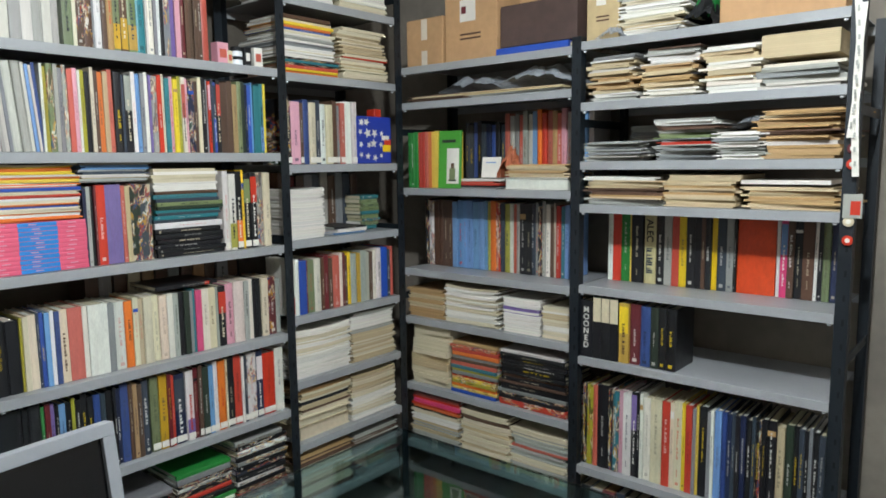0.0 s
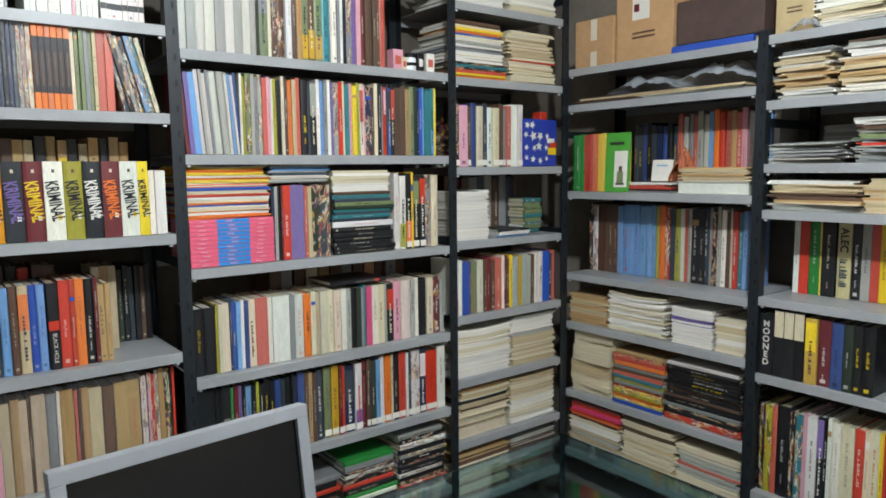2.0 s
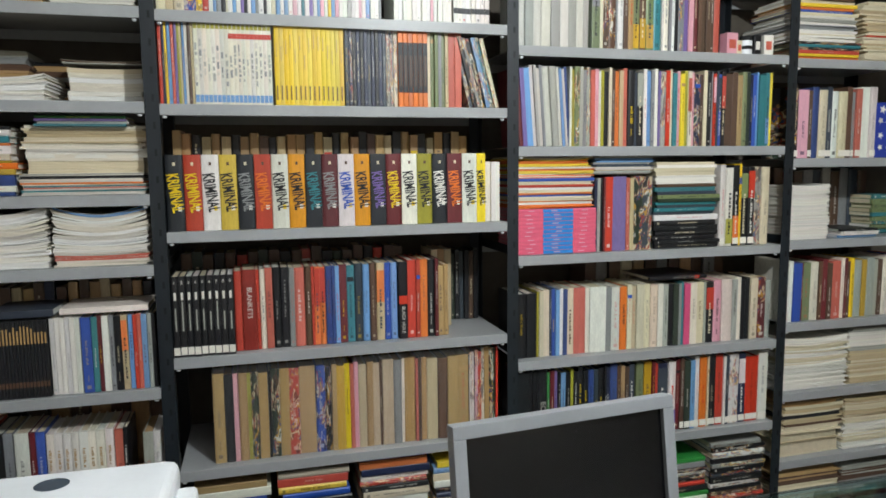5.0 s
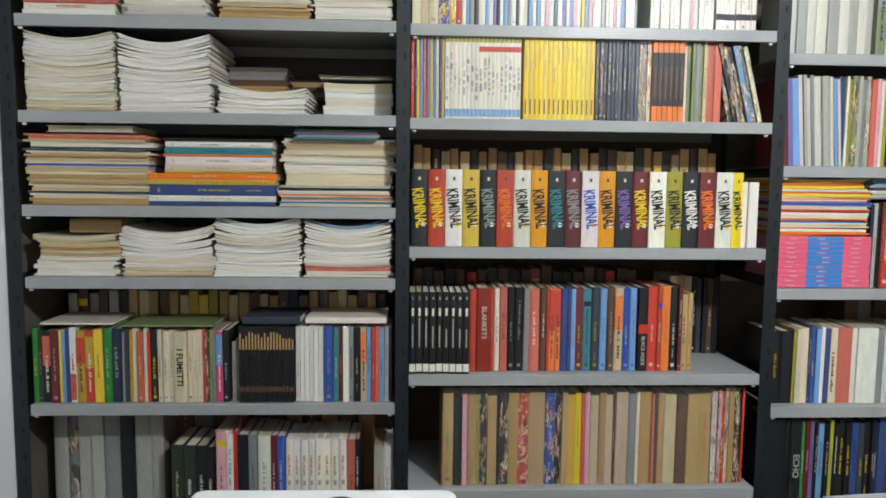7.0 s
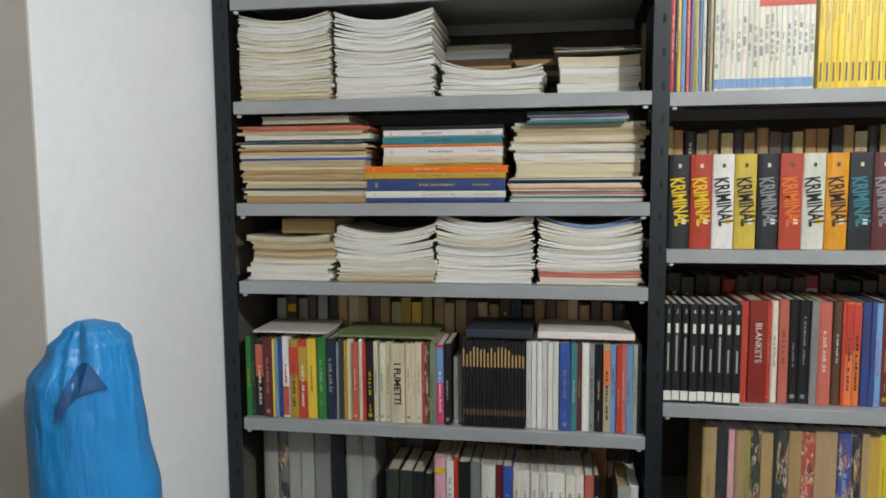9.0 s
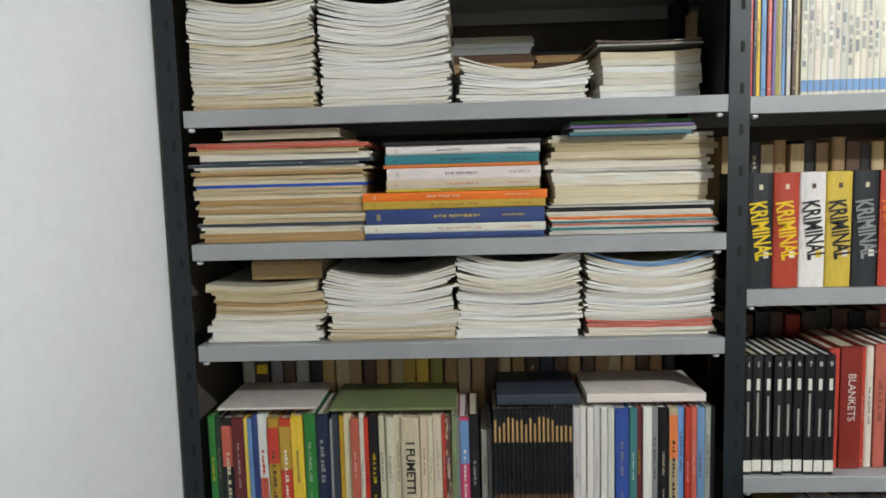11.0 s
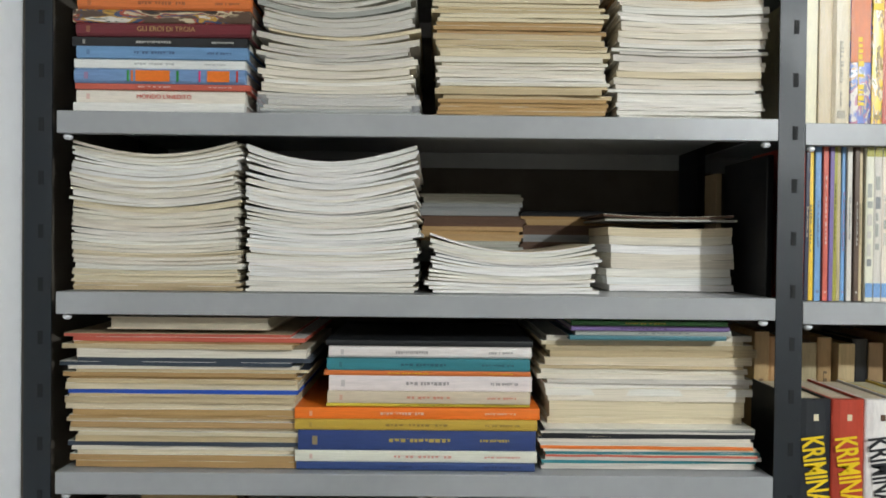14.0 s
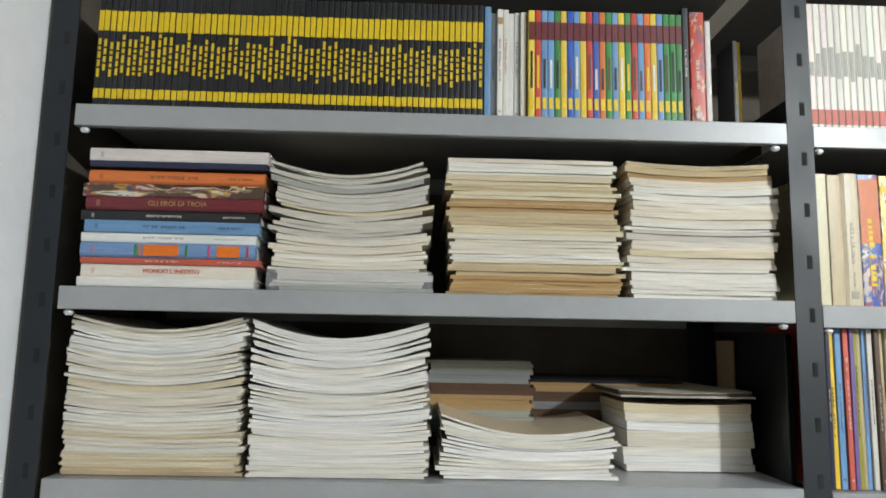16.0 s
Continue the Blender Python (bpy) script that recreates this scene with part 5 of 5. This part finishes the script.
# ---- desk, screen, printer ----
DESK = material("desk_laminate", hexed("7B6A58"), 0.5, grain=6, depth=0.25, stretch=(1, 12, 1))
desk = thing("desk", "plain brown laminate desk with panel legs", "desk", pose(0.66, 0.68, 0))
part("desk_top", rounded(0, 0.74, 0, 1.25, 0.775, 0.8, 0.003), DESK, desk)
for y in (0.03, 1.2):
    part("panel_leg", rounded(0.04, 0.7, y, y + 0.02, 0, 0.775, 0.002, 1), DESK, desk)
part("back_panel", rounded(0.05, 0.07, 0.05, 1.2, 0.3, 0.775, 0.002, 1), DESK, desk)

# screen: the picture side faces the camera's side of the desk
A, B = Vector((1.171, 1.522, 1.2)), Vector((1.136, 1.885, 1.2))
ang = math.degrees(math.atan2(B.y - A.y, B.x - A.x))
MW, MH = (B - A).length, 0.31
slope = math.degrees(math.asin((B.z - A.z) / MW))
mon = thing("computer_monitor", "silver framed flat computer monitor, switched off", "monitor", pose(A.x, A.y, 0, 0, 0, ang))
tip = Matrix.Translation((0, 0, A.z)) @ pose(0, 0, 0, -8, -slope, 0)


def tipped(name, bm, mat, label=""):
    ob = part(name, bm, mat, mon, label)
    ob.matrix_basis = tip
    return ob


BZ = 0.019
for x0, x1, z0, z1 in ((0, MW, -BZ, 0), (0, MW, -MH, -MH + BZ * 1.3), (0, BZ, -MH + BZ * 1.3, -BZ), (MW - BZ, MW, -MH + BZ * 1.3, -BZ)):
    tipped("bezel", rounded(x0, x1, -0.012, 0.012, z0, z1, 0.0012), SILVER, "silver plastic bezel")
tipped("screen", rounded(BZ - 0.002, MW - BZ + 0.002, -0.004, 0.01, -MH + BZ, -BZ + 0.002, 0.001, 1), SCREEN, "switched-off black screen")
tipped("rear_shell", rounded(0.012, MW - 0.012, 0.0125, 0.045, -MH + 0.012, -0.012, 0.012), SILVER)
part("neck", rounded(MW / 2 - 0.03, MW / 2 + 0.03, 0.03, 0.06, 0.815, A.z - 0.12, 0.006), SILVER, mon)
part("foot", rounded(MW / 2 - 0.11, MW / 2 + 0.11, -0.07, 0.13, 0.801, 0.818, 0.006), SILVER, mon)

pr = thing("printer", "white plastic desktop printer with a round dark emblem", "printer", pose(1.1, 0.665, 0.801, 0, 0, -1))
part("printer_body", rounded(-0.35, 0, 0.004, 0.451, 0, 0.165, 0.02, 3), WHITE, pr)
top = part("lid", rounded(-0.36, 0.0, 0.0, 0.455, 0.166, 0.23, 0.024, 5), WHITE, pr, "white rounded scanner lid")
part("step", rounded(-0.3, 0.0, 0.452, 0.49, 0.06, 0.2, 0.012, 3), WHITE, pr)
bm = bmesh.new()
bmesh.ops.create_circle(bm, cap_ends=True, segments=28, radius=0.5, matrix=pose(-0.295, 0.258, 0.2305, 0, 0, 90) @ Matrix.Diagonal((0.055, 0.05, 1, 1)))
part("emblem", bm, PLAIN, top, "dark oval emblem").color = RGB["s"]
part("paper_tray", rounded(0.001, 0.06, 0.05, 0.32, 0.03, 0.05, 0.004), SCREEN, pr)

# ---- glass display case ----
GX0, GX1, GY0, GY1, GZ = 0.78, 1.5, 1.98, 2.87, 0.8
case = thing("display_case", "glass display case with tinted panes and dark base", "display case")
panes = ((GX0, GX1, GY0, GY1, GZ - 0.006, GZ), (GX0, GX0 + 0.006, GY0, GY1, 0.31, GZ - 0.007), (GX1 - 0.006, GX1, GY0, GY1, 0.31, GZ - 0.007),
         (GX0 + 0.007, GX1 - 0.007, GY1 - 0.006, GY1, 0.31, GZ - 0.007), (GX0 + 0.007, GX1 - 0.007, GY0, GY0 + 0.006, 0.31, GZ - 0.007))
for p in panes:
    bm = bmesh.new()
    box(bm, *p)
    ob = part("glass_pane", bm, GLASS, case, "greenish glass pane")
    ob.visible_shadow = False
part("base", rounded(GX0, GX1, GY0, GY1, 0, 0.305, 0.004), BACKING, case, "dark base")

# ---- blue plastic bag over a post ----
NAVY = material("navy_cloth", hexed("10264F"), 0.8, grain=60, depth=0.2)
def between(f, stops):
    """Smooth value at f along (place, value) stops."""
    for (a, p), (b, q) in zip(stops, stops[1:]):
        if f <= b:
            e = max(0.0, (f - a) / (b - a))
            return p + (q - p) * e * e * (3 - 2 * e)
    return stops[-1][1]


bag = thing("plastic_bag", "tall translucent blue plastic bag pulled over a dark stand", "plastic bag", pose(0.79, 0.147, 0, 0, 0, 126.9))
TOP = 1.352
NEAR_SIDE = ((0, 0.002), (0.003, 0.03), (0.01, 0.048), (0.03, 0.062), (0.08, 0.069), (0.16, 0.078), (0.25, 0.092), (0.5, 0.094), (1.06, 0.115))
FAR_SIDE = ((0, 0.002), (0.003, 0.012), (0.012, 0.024), (0.035, 0.044), (0.08, 0.069), (0.12, 0.074), (0.25, 0.072), (0.5, 0.076), (1.06, 0.115))
bm = bmesh.new()
rings, seg = 120, 90
prev = None
for r in range(rings + 1):
    drop = 1.05 * (r / rings) ** 1.6
    a1, a2 = between(drop, NEAR_SIDE), between(drop, FAR_SIDE)
    loose = math.exp(-((drop - 0.08) / 0.07) ** 2)
    ring = []
    for a in range(seg):
        t = 2 * math.pi * a / seg
        c, q = math.cos(t), math.sin(t)
        flat = abs(c) ** 0.9 * (1 if c > 0 else -1)
        k = a1 if c > 0 else a2
        fold = noise.noise(Vector((c * 2.4, q * 2.4, drop * 2.2 + 7)))
        ridge = abs(noise.noise(Vector((c * 4 + drop * 3, q * 4, drop * 7))))
        crumple = noise.fractal(Vector((c * 5, q * 5, drop * 26)), 1.0, 2.0, 3)
        puff = 1 + 0.06 * fold + (0.05 + 0.12 * loose) * (ridge - 0.25) + (0.02 + 0.05 * loose) * crumple
        ring.append(bm.verts.new((flat * k * (1 + 0.25 * (puff - 1)), q * (0.06 + 0.05 * drop) * min(1.0, (k / 0.07)) * puff, TOP - drop + 0.006 * loose * fold)))
    if prev:
        for a in range(seg):
            f = bm.faces.new((prev[a], prev[(a + 1) % seg], ring[(a + 1) % seg], ring[a]))
            f.smooth = True
    else:
        bm.faces.new(ring)
    prev = ring
part("film", bm, BLUE_FILM, bag)
bm = bmesh.new()
bmesh.ops.create_cone(bm, cap_ends=True, segments=18, radius1=0.03, radius2=0.03, depth=1.0, matrix=pose(0, 0.012, 0.5))
part("post", bm, NAVY, bag, "dark post inside the bag")
DEEP_FILM = clear_material("deep_blue_film", hexed("0A4F8E"), 0.25, 0.8, 0.5, 0.006, 30)


def on_bag(x, d):
    k = between(d, NEAR_SIDE if x > 0 else FAR_SIDE)
    return (x, -math.sqrt(max(0.0, 1 - min(1.0, abs(x) / k) ** 2.2)) * (0.06 + 0.05 * d) * min(1.0, k / 0.07) * 1.06 - 0.003, TOP - d)


# dark film patch laid on the bag for the dark inside its handle opening
for outline in (((-0.036, 0.12), (-0.032, 0.095), (-0.024, 0.075), (-0.008, 0.052), (0.004, 0.045), (0.014, 0.06), (0.026, 0.082), (0.012, 0.08), (-0.008, 0.086), (-0.02, 0.098)),):
    bm = bmesh.new()
    face = bm.faces.new([bm.verts.new(on_bag(x, d)) for x, d in outline])
    bmesh.ops.triangulate(bm, faces=[face])
    more = bmesh.ops.extrude_face_region(bm, geom=list(bm.faces))
    bmesh.ops.translate(bm, vec=(0, 0.012, 0), verts=[v for v in more["geom"] if isinstance(v, bmesh.types.BMVert)])
    part("handle_fold", bm, DEEP_FILM, bag, "dark blue film patch standing for the bag's handle opening")
part("foot", rounded(-0.12, 0.12, -0.12, 0.12, 0, 0.03, 0.008), SCREEN, bag)
